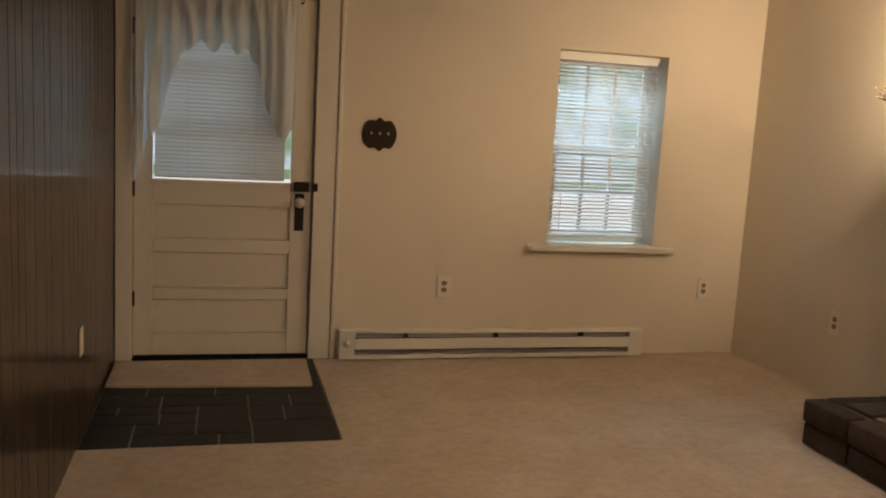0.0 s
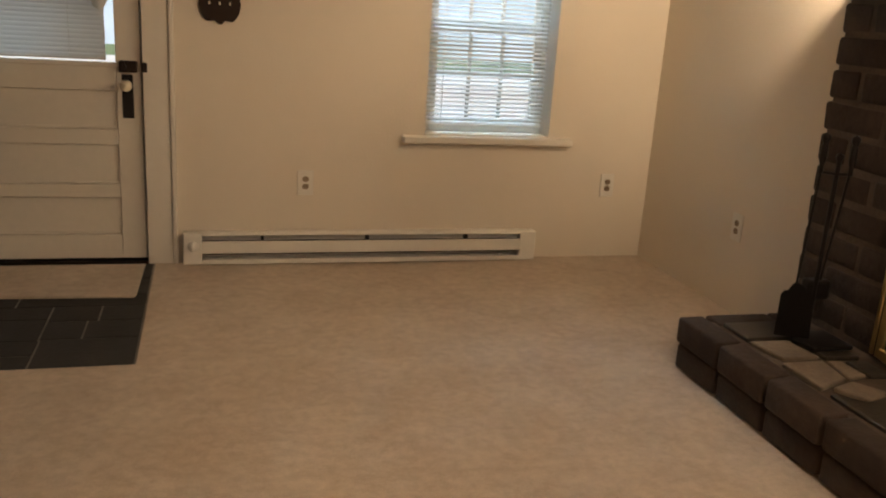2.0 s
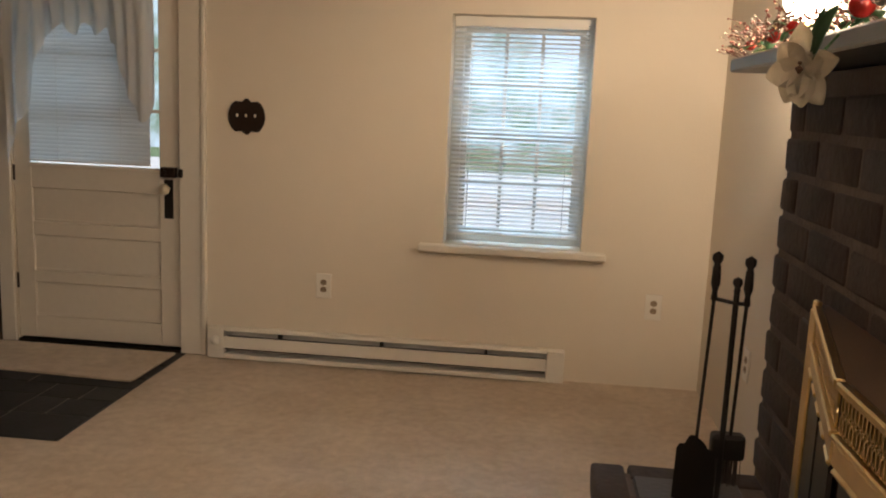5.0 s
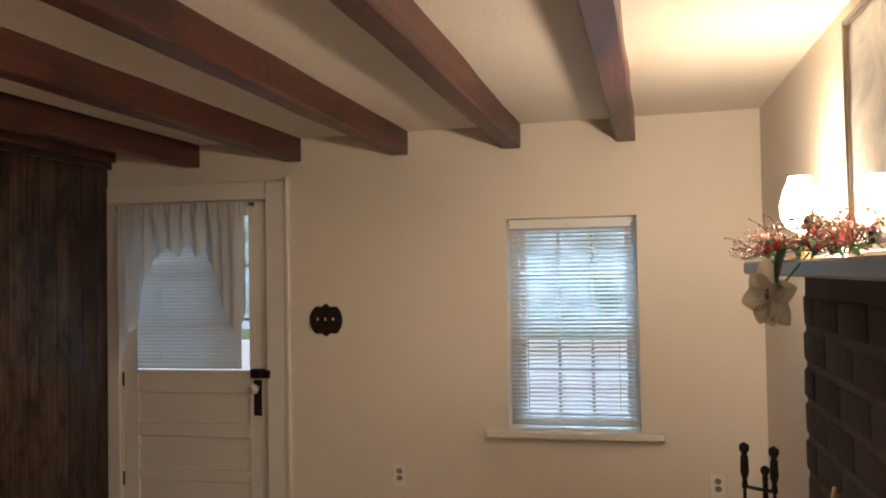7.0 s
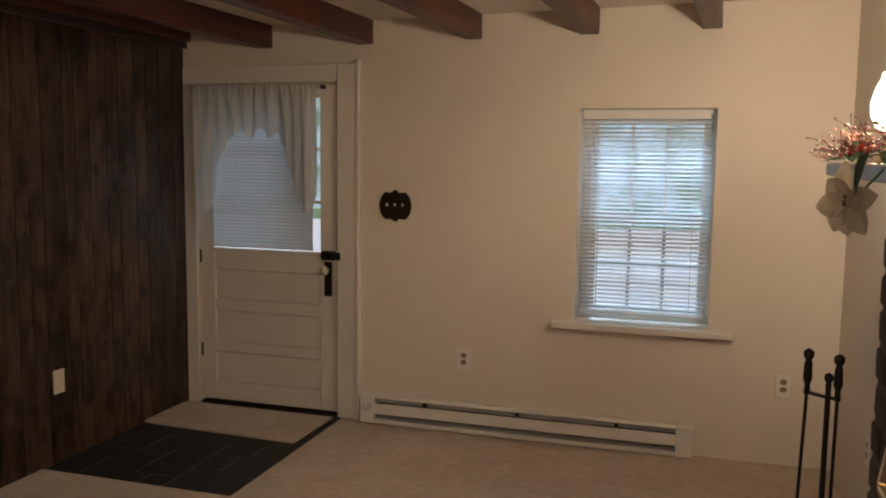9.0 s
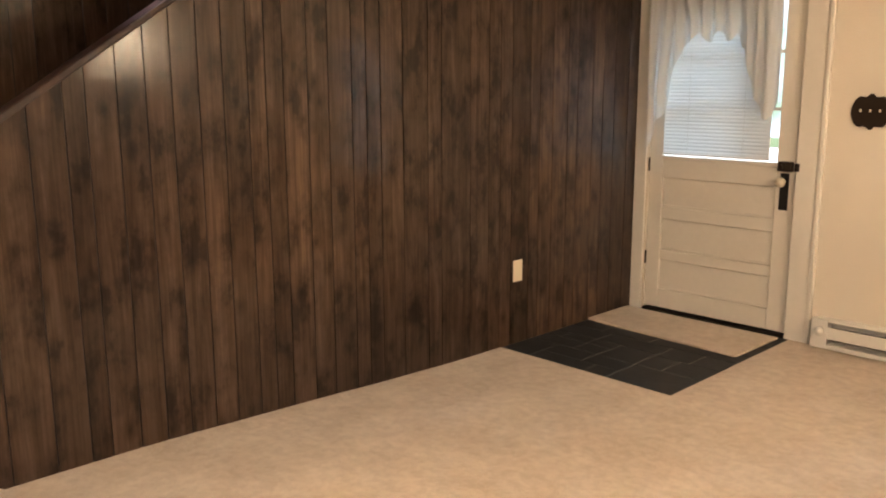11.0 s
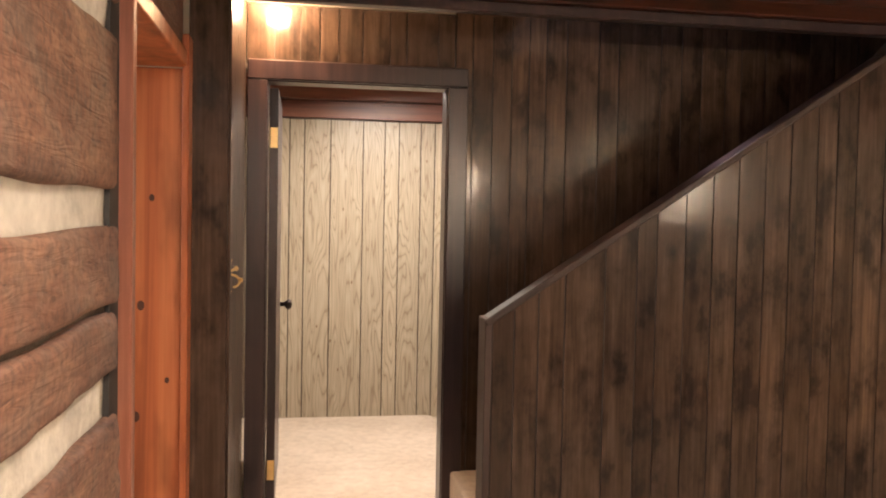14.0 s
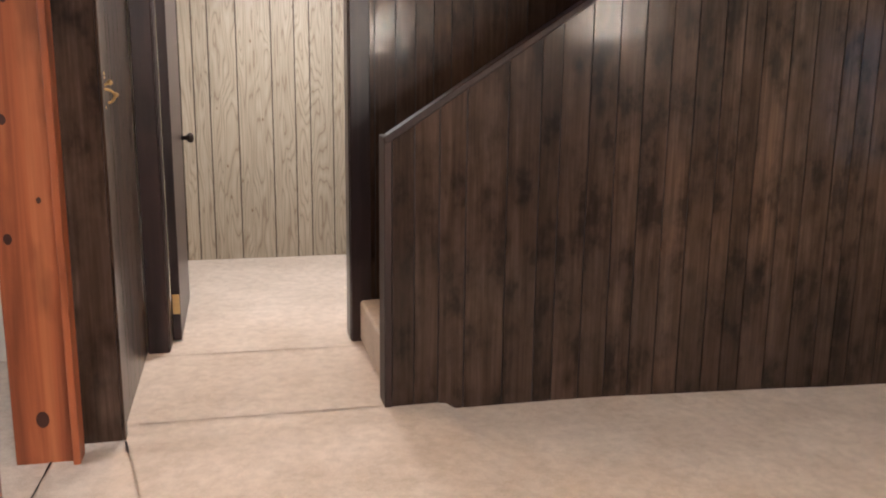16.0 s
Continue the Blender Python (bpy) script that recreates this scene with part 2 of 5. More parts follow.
M["brick"] = masonry("brown slump brick", (0.036, 0.022, 0.016), (0.066, 0.043, 0.031), 0.85, 0.2, 1.0, 12)
M["mortar"] = masonry("brown-grey mortar", (0.075, 0.054, 0.040), (0.12, 0.088, 0.065), vary=0)
M["flag_light"] = masonry("tan flagstone", (0.19, 0.14, 0.10), (0.31, 0.245, 0.175), 0.6, 0.2, 0.4)
M["flag_dark"] = masonry("dark green-grey flagstone", (0.034, 0.028, 0.021), (0.066, 0.054, 0.040), 0.5, 0.2, 0.4)
M["slate"] = masonry("black slate tile", (0.012, 0.013, 0.014), (0.026, 0.028, 0.030), 0.6, 0.3, 0.35)
M["grout"] = masonry("grey grout", (0.20, 0.19, 0.17), (0.30, 0.285, 0.25), vary=0)
M["chink"] = masonry("whitewashed chinking", (0.50, 0.47, 0.40), (0.70, 0.67, 0.58), 0.85, 0.1, 0.8, 10)
M["bead"] = plain("pinkish brown bead", (0.22, 0.07, 0.05), 0.3, vary=0.2, bump=0)
M["berry"] = plain("red glass", (0.40, 0.025, 0.02), 0.18, vary=0.1, bump=0)
M["silver"] = plain("silvered glass", (0.75, 0.70, 0.66), 0.12, 1.0, vary=0.02, bump=0)
M["twig"] = plain("brown twig", (0.09, 0.045, 0.025), 0.8)
M["frame_gold"] = plain("dull grey-gold frame", (0.22, 0.18, 0.13), 0.4, 0.5)
M["log"] = hewn()


def glass(name, tint=(1, 1, 1), rough=0.0):
    n = Nodes(name, rough)
    n.set(Base_Color=(*tint, 1), Transmission_Weight=1.0, IOR=1.45)
    return n.mat


def glowing(name, c, strength):
    n = Nodes(name, 0.4)
    n.set(Base_Color=(*c, 1), Emission_Color=(*c, 1), Emission_Strength=strength)
    return n.mat


M["glass"] = glass("window glass")
M["smoke"] = plain("smoked fireplace glass", (0.018, 0.020, 0.018), 0.38, 0.0, vary=0, bump=0)
M["bulb"] = glowing("lit frosted lamp glass", (1, 0.80, 0.52), 26)


def thin(name, c, through=0.5, rough=0.6):
    """A thin sheet that lets light through it."""
    n = Nodes(name, rough)
    tr = n.t.nodes.new("ShaderNodeBsdfTranslucent")
    mx = n.t.nodes.new("ShaderNodeMixShader")
    tr.inputs[0].default_value, mx.inputs[0].default_value = (*c, 1), through
    n.set(Base_Color=(*c, 1))
    n.link(n.b.outputs[0], mx.inputs[1])
    n.link(tr.outputs[0], mx.inputs[2])
    n.link(mx.outputs[0], n.t.nodes["Material Output"].inputs["Surface"])
    return n.mat


# Glow of the added ceiling fill light, which stays out of view.
M["fill_glow"] = glowing("glowing diffuser", (1, 0.82, 0.6), 3)
pr = Nodes("pale washed print under glass", 0.06)
pw = pr.noise(3.5, 4, None, 0.6, 1.2)
pr.color(pr.ramp(pw, [(0.35, (0.30, 0.31, 0.30)), (0.5, (0.50, 0.50, 0.46)), (0.65, (0.62, 0.60, 0.54))]))
M["print"] = pr.mat
M["top_brown"] = plain("brown painted metal", (0.075, 0.045, 0.028), 0.5)
M["slat"] = thin("white vinyl slat", (0.82, 0.82, 0.80), 0.55, 0.4)
M["drive"] = plain("pale concrete", (0.50, 0.50, 0.48), 0.8, scale=4)
M["mantel"] = wood("grey-brown mantel wood", (0.05, 0.045, 0.04), (0.09, 0.085, 0.08), (0.13, 0.125, 0.115), 0.35, "y", 0.3, 0.6, 0.1)
M["lace"] = thin("sheer white lace", (0.75, 0.73, 0.68), 0.5, 0.9)
M["petal"] = thin("cream silk petal", (0.58, 0.52, 0.40), 0.25, 0.7)
M["leaf"] = thin("dark green silk leaf", (0.03, 0.09, 0.03), 0.2, 0.5)

# ---- mesh helpers ----
ORIGIN = {}


def thing(name, at, label, category, group=""):
    ob = new(name)
    ob.empty_display_size = 0.1
    ob.location = at
    ORIGIN[ob] = Vector(at)
    return tagged(ob, label, category, group)


def part(name, bm, material, parent=None, label="", smooth=False, kind="", category=""):
    """One mesh object. The bmesh is in world metres and is shifted to its parent's base."""
    me = bpy.data.meshes.new(name)
    org = ORIGIN.get(parent, Vector())
    bmesh.ops.recalc_face_normals(bm, faces=bm.faces[:])
    bmesh.ops.translate(bm, verts=bm.verts[:], vec=-org)
    for f in bm.faces:
        f.smooth = smooth
    bm.to_mesh(me)
    bm.free()
    me.materials.append(M[material] if isinstance(material, str) else material)
    ob = new(name, me)
    if parent:
        ob.parent = parent
    ORIGIN[ob] = org
    return tagged(ob, label, category, "", kind)


def box(x0, y0, z0, x1, y1, z1, bevel=0.0, bm=None, segments=1):
    bm = bm or bmesh.new()
    r = bmesh.ops.create_cube(bm, size=1)
    vs = r["verts"]
    bmesh.ops.scale(bm, vec=(abs(x1 - x0), abs(y1 - y0), abs(z1 - z0)), verts=vs)
    bmesh.ops.translate(bm, vec=((x0 + x1) / 2, (y0 + y1) / 2, (z0 + z1) / 2), verts=vs)
    if bevel:
        es = list({e for v in vs for e in v.link_edges})
        bmesh.ops.bevel(bm, geom=es, offset=bevel, segments=segments, affect="EDGES", profile=0.5)
    return bm


def prism(points, axis, a, b, bm=None):
    """A flat outline pushed from a to b along an axis; points are in the other two axes, in order."""
    bm = bm or bmesh.new()
    i = "xyz".index(axis)

    def v3(p, w):
        p = list(p)
        p.insert(i, w)
        return p
    lo, hi = [bm.verts.new(v3(p, a)) for p in points], [bm.verts.new(v3(p, b)) for p in points]
    bm.faces.new(lo[::-1])
    bm.faces.new(hi)
    for k in range(len(points)):
        q = (k + 1) % len(points)
        bm.faces.new((lo[k], lo[q], hi[q], hi[k]))
    return bm


def lathe(profile, cx, cy, n=20, bm=None):
    """Turns (radius, z) pairs round an upright axis."""
    bm = bm or bmesh.new()
    rings = []
    for r, z in profile:
        rings.append([bm.verts.new((cx + r * math.cos(2 * math.pi * k / n), cy + r * math.sin(2 * math.pi * k / n), z)) for k in range(n)])
    for p, q in zip(rings, rings[1:]):
        for k in range(n):
            bm.faces.new((p[k], p[(k + 1) % n], q[(k + 1) % n], q[k]))
    return bm


def rod(a, b, r, n=10, bm=None, r2=None):
    bm = bm or bmesh.new()
    a, b = Vector(a), Vector(b)
    m = Matrix.Translation((a + b) / 2) @ (b - a).to_track_quat("Z", "Y").to_matrix().to_4x4()
    bmesh.ops.create_cone(bm, cap_ends=True, segments=n, radius1=r, radius2=r if r2 is None else r2, depth=(b - a).length, matrix=m)
    return bm


def ball(at, r, bm=None, sub=2, squash=(1, 1, 1)):
    bm = bm or bmesh.new()
    bmesh.ops.create_icosphere(bm, subdivisions=sub, radius=r, matrix=Matrix.Translation(at) @ Matrix.Diagonal((*squash, 1)))
    return bm


def turned(ob, where, degrees):
    """Stands a part that was turned on an upright axis at the origin out from a wall, at a place in the world."""
    org = ORIGIN[ob]
    ob.matrix_local = Matrix.Translation(Vector(where) - org) @ Matrix.Rotation(radians(degrees), 4, "X") @ Matrix.Translation(org)


def structure(name, bm, material, label="", parent=None, smooth=False):
    return part(name, bm, material, parent, label, smooth, "structure")

# ---- the large structure ----
PX, RX, FY, NY = 2.946, 6.60, 6.10, 1.10          # panelled wall, fireplace wall, far wall, log wall
HX, WX = 2.127, 0.26                              # stair and door wall, back-room wall
FLOOR_Z = 0.085                                   # the hall's floor over the room's


def rise(x, y):
    """How the old floor climbs towards the hall."""
    s = min(1, max(0, (4.75 - y) / 2.1))
    s = s * s * (3 - 2 * s)
    w = min(1, max(0, (4.9 - x) / 1.6))
    w = w * w * (3 - 2 * w)
    step = min(1, max(0, (3.85 - x) / 0.65)) * min(1, max(0, (2.365 + 0.12 * max(0, x - PX) - y) / 0.035))
    return (FLOOR_Z - 0.028) * s * w + 0.028 * step


def ceil_z(x):
    return 2.245 + 0.0142 * (x - 2.95)


def floor_sheet(name, x0, y0, x1, y1, nx, ny):
    bm = bmesh.new()
    g = [[bm.verts.new((x0 + (x1 - x0) * i / nx, y0 + (y1 - y0) * j / ny, 0)) for j in range(ny + 1)] for i in range(nx + 1)]
    for col in g:
        for v in col:
            v.co.z = rise(v.co.x, v.co.y) + 0.003 * noise.noise(v.co * 2.3)
    for i in range(nx):
        for j in range(ny):
            bm.faces.new((g[i][j], g[i + 1][j], g[i + 1][j + 1], g[i][j + 1]))
    return structure(name, bm, "carpet", "beige cut-pile wall-to-wall carpet with faint wear", smooth=True)


TX, TY = 3.977, 4.862                              # the slate entry's corner
floor_sheet("floor", -0.6, -1.8, RX, TY, 150, 190)
floor_sheet("floor_2", TX, TY, RX, FY + 0.02, 20, 12)
structure("subfloor", box(-0.7, -1.9, -0.3, 6.9, 6.3, -0.03), "mortar", "plain floor under the carpet")

# far wall with a door opening and a window opening
DX0, DX1, DZ = 3.03, 3.945, 1.93
WX0, WX1, WZ0, WZ1 = 5.306, 5.985, 0.665, 1.778
T = 0.24
w = box(2.70, FY, -0.1, DX0, FY + T, 2.5)
box(DX0, FY, DZ, DX1, FY + T, 2.5, bm=w)
box(DX1, FY, -0.1, WX0, FY + T, 2.5, bm=w)
box(WX0, FY, -0.1, WX1, FY + T, WZ0, bm=w)
box(WX0, FY, WZ1, WX1, FY + T, 2.5, bm=w)
box(WX1, FY, -0.1, RX + 0.2, FY + T, 2.5, bm=w)
structure("wall_north", w, "wall", "cream painted plaster wall with a door and a window")
structure("wall_east", box(RX, -2.0, -0.1, RX + 0.2, FY, 2.5), "wall", "cream painted plaster wall behind the brick fireplace")
structure("wall_south", box(-0.8, -2.0, -0.1, RX, -1.8, 2.5), "wall", "plain wall that closes the back")
structure("wall_west", box(-0.8, -1.8, -0.1, -0.62, 6.2, 2.5), "wall", "plain wall that closes the far side")
bm = bmesh.new()
c = [bm.verts.new((x, y, ceil_z(x))) for x, y in ((PX - 0.1, NY - 0.35), (RX + 0.1, NY - 0.35), (RX + 0.1, FY + 0.1), (PX - 0.1, FY + 0.1))]
d = [bm.verts.new((v.co.x, v.co.y, 2.55)) for v in c]
bm.faces.new(c), bm.faces.new(d)
for k in range(4):
    bm.faces.new((c[k], c[(k + 1) % 4], d[(k + 1) % 4], d[k]))
structure("ceiling", bm, "ceiling", "cream textured plaster ceiling between dark beams")
structure("ceiling_2", box(-0.7, -1.9, 2.33, PX - 0.1, 2.45, 2.5), "ceiling", "cream plaster ceiling of the hall")
structure("ceiling_3", box(PX - 0.1, -1.9, 2.33, RX, NY - 0.35, 2.5), "ceiling", "cream plaster ceiling behind the log wall")
structure("ceiling_4", box(HX - 0.15, 2.45, 2.9, PX - 0.1, 6.2, 3.0), "ceiling", "plaster ceiling over the stair")
structure("wall_upper", box(PX - 0.1, 2.40, 2.5, PX + 0.05, 6.3, 3.0), "wall", "plain wall over the stair")
structure("wall_stair_end", box(HX - 0.1, 5.9, -0.1, PX - 0.12, 6.05, 3.0), "wall", "plain wall at the top of the stair")


def planked(name, axis, face, edges, outline, thick, mat_board, mat_back, label, back=None, gap=0.005, side=1, piece="plank"):
    """A wall of upright boards on a dark backing. outline(u) gives the (bottom, top) of the board at u."""
    lo, hi = edges[0], edges[-1]
    us = [lo + (hi - lo) * k / 40 for k in range(41)]
    pts = [(u, outline(u)[0]) for u in us] + [(u, outline(u)[1]) for u in reversed(us)]
    wall = structure(name, prism(back or pts, axis, face - side * 0.005, face - side * thick), mat_back, label)
    for a, b in zip(edges, edges[1:]):
        g = gap / 2
        aa, bb = a + g, b - g
        cuts = [aa] + [u for u in (SLOPE_Y1,) if axis == "x" and aa < u < bb and outline is knee_line] + [bb]
        o = [(u, outline(u)[0]) for u in (aa, bb)] + [(u, outline(u)[1]) for u in reversed(cuts)]
        part(piece, prism(o, axis, face, face - side * 0.0045), mat_board, wall)
    return wall


SLOPE_Y0, SLOPE_Z0, SLOPE_Y1, SLOPE_Z1 = 2.108, 1.065, 3.686, 2.11


def knee_line(y):
    top = SLOPE_Z1 if y > SLOPE_Y1 else SLOPE_Z0 + (SLOPE_Z1 - SLOPE_Z0) * (y - SLOPE_Y0) / (SLOPE_Y1 - SLOPE_Y0)
    return rise(PX, y) - 0.01, top + (0.03 if y > SLOPE_Y1 else -0.034)


knee_edges = [2.135, 2.215, 2.304, 2.401, 2.551, 2.671, 2.746, 2.856, 2.961, 3.061, 3.168, 3.269, 3.377, 3.457, 3.539, 3.657, 3.763, 3.887,
              3.967, 4.047, 4.180, 4.335, 4.425, 4.625, 4.759, 4.846, 4.936, 5.080, 5.160, 5.270, 5.400, 5.490, 5.630, 5.730, 5.845, 5.985, 6.098]

# beams along the room
BEAMS = [3.540, 4.158, 4.777, 5.389, 5.987]
SKEW = [-0.027, -0.022, -0.024, -0.018, -0.031]        # how far each beam leaves the wall's line, per metre
for bx, sk in zip(BEAMS, SKEW):
    b = box(bx - 0.095, NY - 0.1, ceil_z(bx) - 0.128, bx, FY + 0.001, ceil_z(bx) + 0.01, 0.006)
    bmesh.ops.subdivide_edges(b, edges=[e for e in b.edges if abs(e.verts[0].co.y - e.verts[1].co.y) > 2], cuts=60)
    for v in b.verts:
        v.co.x += sk * (FY - v.co.y) + 0.006 * noise.noise(Vector((bx * 9, v.co.y * 2.2, v.co.z * 9)))
        v.co.z += 0.004 * noise.noise(Vector((bx * 5 + 3, v.co.y * 2.6, v.co.x * 9)))
    tagged(part("ceiling_beam", b, "beam", None, "dark red-brown rough-hewn ceiling beam"), "", "beam", "ceiling beams")
b = box(PX - 0.10, NY - 0.35, 2.175, PX + 0.055, FY, 2.30, 0.004)
structure("wall_beam", b, "beam", "dark red-brown header beam over the panelled wall")
b = box(PX - 0.02, NY + 0.12, 2.135, PX + 0.03, FY - 0.002, 2.173, 0.004)
structure("trim", b, "frame", "dark wooden ledge under the header beam")

# ---- log wall, opening, end wall ----
LX = 4.105                                         # where the logs end


def log(x0, x1, z0, z1, y, depth, seed):
    bm = box(x0, y - depth, z0, x1, y, z1, 0.014, segments=2)
    n = int((x1 - x0) / 0.05)
    bmesh.ops.subdivide_edges(bm, edges=[e for e in bm.edges if abs(e.verts[0].co.x - e.verts[1].co.x) > 0.5], cuts=n)
    bmesh.ops.subdivide_edges(bm, edges=[e for e in bm.edges if abs(e.verts[0].co.z - e.verts[1].co.z) > (z1 - z0) * 0.6], cuts=5)
    for v in bm.verts:
        p = Vector((v.co.x * 2.2, v.co.z * 7, seed * 7.7))
        edge = (1 if v.co.z > (z0 + z1) / 2 else -1)
        v.co.z += 0.010 * noise.noise(Vector((v.co.x * 3.1, seed * 3.3, edge)))
        v.co.y += (0.010 * noise.noise(p) + 0.006 * noise.noise(p * 4)) if v.co.y > y - depth * 0.5 else 0
        if v.co.x < x0 + 0.03:
            v.co.x += 0.012 * noise.noise(Vector((v.co.z * 12, seed, 3)))
    return bm


LOGS = [(-0.02, 0.27), (0.34, 0.655), (0.795, 1.018), (1.103, 1.222), (1.236, 1.388), (1.462, 1.76), (1.83, 2.2)]
lw = structure("wall_logs", box(LX + 0.05, NY - 0.26, -0.02, RX, NY - 0.045, 2.3), "chink", "old hewn log wall with whitewashed chinking")
for k, (z0, z1) in enumerate(LOGS):
    part("log", log(LX - 0.010 + 0.016 * (k % 2), RX, z0, z1, NY, 0.2, k), "log", lw, smooth=True)
GAPS = [(0.27, 0.34), (0.655, 0.795), (1.018, 1.103), (1.222, 1.236), (1.388, 1.462), (1.76, 1.83)]
for k, (z0, z1) in enumerate(GAPS):
    ch = box(LX + 0.03, NY - 0.06, z0 - 0.02, RX, NY - 0.022, z1 + 0.02)
    bmesh.ops.subdivide_edges(ch, edges=[e for e in ch.edges if abs(e.verts[0].co.x - e.verts[1].co.x) > 0.5], cuts=60)
    bmesh.ops.subdivide_edges(ch, edges=[e for e in ch.edges if abs(e.verts[0].co.z - e.verts[1].co.z) > 0.01], cuts=3)
    for v in ch.verts:
        if v.co.y > NY - 0.04:
            v.co.y += 0.008 * noise.noise(Vector((v.co.x * 5, v.co.z * 14, k)))
    part("chinking", ch, "chink" if k != 3 else "mortar", lw, smooth=True)

M["oldboard"] = wood("brown wavy-grained board", (0.12, 0.034, 0.018), (0.25, 0.085, 0.045), (0.34, 0.15, 0.09), 0.5, "z", 0.3, 0.5, 0.1)
# doorway beyond the logs: near jamb board, far orange jamb, soffit
OZ = 1.86
dw = structure("door_frame_2", box(3.143, 0.93, 0.0, 3.175, 1.095, OZ, 0.003), "orange", "orange stained pine doorway frame with dark knots")
for kz, ky, kr in ((1.132, 0.976, 0.011), (0.788, 0.963, 0.012), (1.463, 1.007, 0.008), (0.227, 1.015, 0.019), (0.90, 1.055, 0.007)):
    kn_ = lathe([(0.0, 0.0), (kr, 0.0), (kr, -0.002), (0.0, -0.002)], 0, 0, 14)
    for v in kn_.verts:
        v.co = Vector((3.1752 + 0.0 * v.co.z, ky + v.co.x, kz + 1.4 * v.co.y)) - Vector((-v.co.z * 0.5, 0, 0))
    part("knot", kn_, "knot", dw)
part("casing", box(3.118, 1.097, 0.0, 3.205, 1.118, OZ + 0.10, 0.003), "orange", dw)
part("near_jamb", box(LX - 0.085, 0.86, 0.0, LX - 0.045, 1.115, OZ, 0.003), "oldboard", dw)
# Near-black strip stands in for shade between the logs and the board.
part("back_strip", box(LX - 0.044, 0.98, 0.0, LX + 0.04, 1.088, 2.25), "dark", dw, "dark strip that paints the gap's shade beside the logs")
part("head_board", box(3.177, 0.90, OZ + 0.002, LX - 0.045, 1.112, OZ + 0.05, 0.003), "orange", dw)
structure("wall_over_door", box(3.06, 0.86, OZ + 0.054, LX - 0.01, NY - 0.02, 2.3), "log", "brown wood over the doorway")

# end wall, boarded, along the hall
def hall_line(x):
    return FLOOR_Z - 0.01, 2.33


ew = planked("wall_hall", "y", 1.218, [2.150, 2.235, 2.330, 2.470, 2.590, 2.715, 2.79, 2.90, 3.028], hall_line, 0.12, "panel", "groove", "dark walnut panelled wall of the hall")
part("end_board", box(3.030, 1.098, FLOOR_Z - 0.01, 3.052, 1.222, 2.24, 0.002), "panel", ew)
part("corner_trim", box(3.0, 1.2225, FLOOR_Z - 0.01, 3.05, 1.232, 2.24, 0.002), "panel", ew)

# the stair and door wall
IL, IR, HZ = 1.313, 2.092, 1.99


def over_door(y):
    return HZ + 0.08, 2.32


def beside_door(y):
    return FLOOR_Z - 0.01, 2.88


planked("wall_door", "x", HX, [1.22, 1.339, 1.447, 1.530, 1.610, 1.715, 1.835, 1.909, 2.05, 2.128], over_door, 0.11, "panel", "groove", "walnut panelled wall over the hall door")
planked("wall_stair", "x", HX, [2.130, 2.208, 2.30, 2.388, 2.468, 2.548, 2.644, 2.797, 2.892, 3.098, 3.2, 3.3, 3.42, 3.5, 3.62, 3.75, 3.85, 3.98, 4.1, 4.25, 4.4, 4.55, 4.7, 4.85, 5.0, 5.2, 5.4, 5.6, 5.9], beside_door, 0.11, "panel", "groove", "dark walnut panelled wall beside the stair")
structure("wall_behind", box(HX - 0.11, -1.8, -0.1, HX - 0.006, 1.21, 2.33), "wall", "plain wall behind the hall")
fr = structure("door_frame_1", box(HX - 0.115, IR, 0.05, HX + 0.002, IR + 0.03, HZ, 0.002), "frame", "dark mahogany door frame")
part("jamb", box(HX - 0.115, IL - 0.03, 0.05, HX + 0.002, IL, HZ, 0.002), "frame", fr)
part("head_jamb", box(HX - 0.115, IL - 0.03, HZ + 0.001, HX + 0.002, IR + 0.03, HZ + 0.03, 0.002), "frame", fr)
part("casing", box(HX + 0.004, IR + 0.004, 0.05, HX + 0.026, IR + 0.092, HZ + 0.005, 0.004), "frame", fr)
part("casing", box(HX + 0.004, IL - 0.088, 0.05, HX + 0.026, IL - 0.004, HZ + 0.005, 0.004), "frame", fr)
part("head_casing", box(HX + 0.004, IL - 0.088, HZ + 0.006, HX + 0.028, IR + 0.092, HZ + 0.09, 0.004), "frame", fr)

# the hall door, open into the back room
door2 = thing("door_2", (HX - 0.12, IL, FLOOR_Z), "pale panelled hall door standing open in its dark frame", "door")
part("slab", box(HX - 0.87, IL + 0.002, FLOOR_Z + 0.01, HX - 0.125, IL + 0.040, HZ - 0.01, 0.003), "frame", door2)
kb = part("door_knob", lathe([(0.0, 0), (0.012, 0.001), (0.010, 0.022), (0.024, 0.034), (0.027, 0.046), (0.020, 0.058), (0.0, 0.062)], 0, 0, 16), "bronze", door2, "dark bronze door knob", True)
turned(kb, (HX - 0.79, IL + 0.041, 0.945), -90)
for hz in (1.76, 0.26):
    part("hinge", box(HX - 0.1245, IL + 0.006, hz - 0.045, HX - 0.1215, IL + 0.038, hz + 0.045, 0.001), "brass", door2, "brass butt hinge")

# back room
def back_line(y):
    return FLOOR_Z - 0.01, 2.04


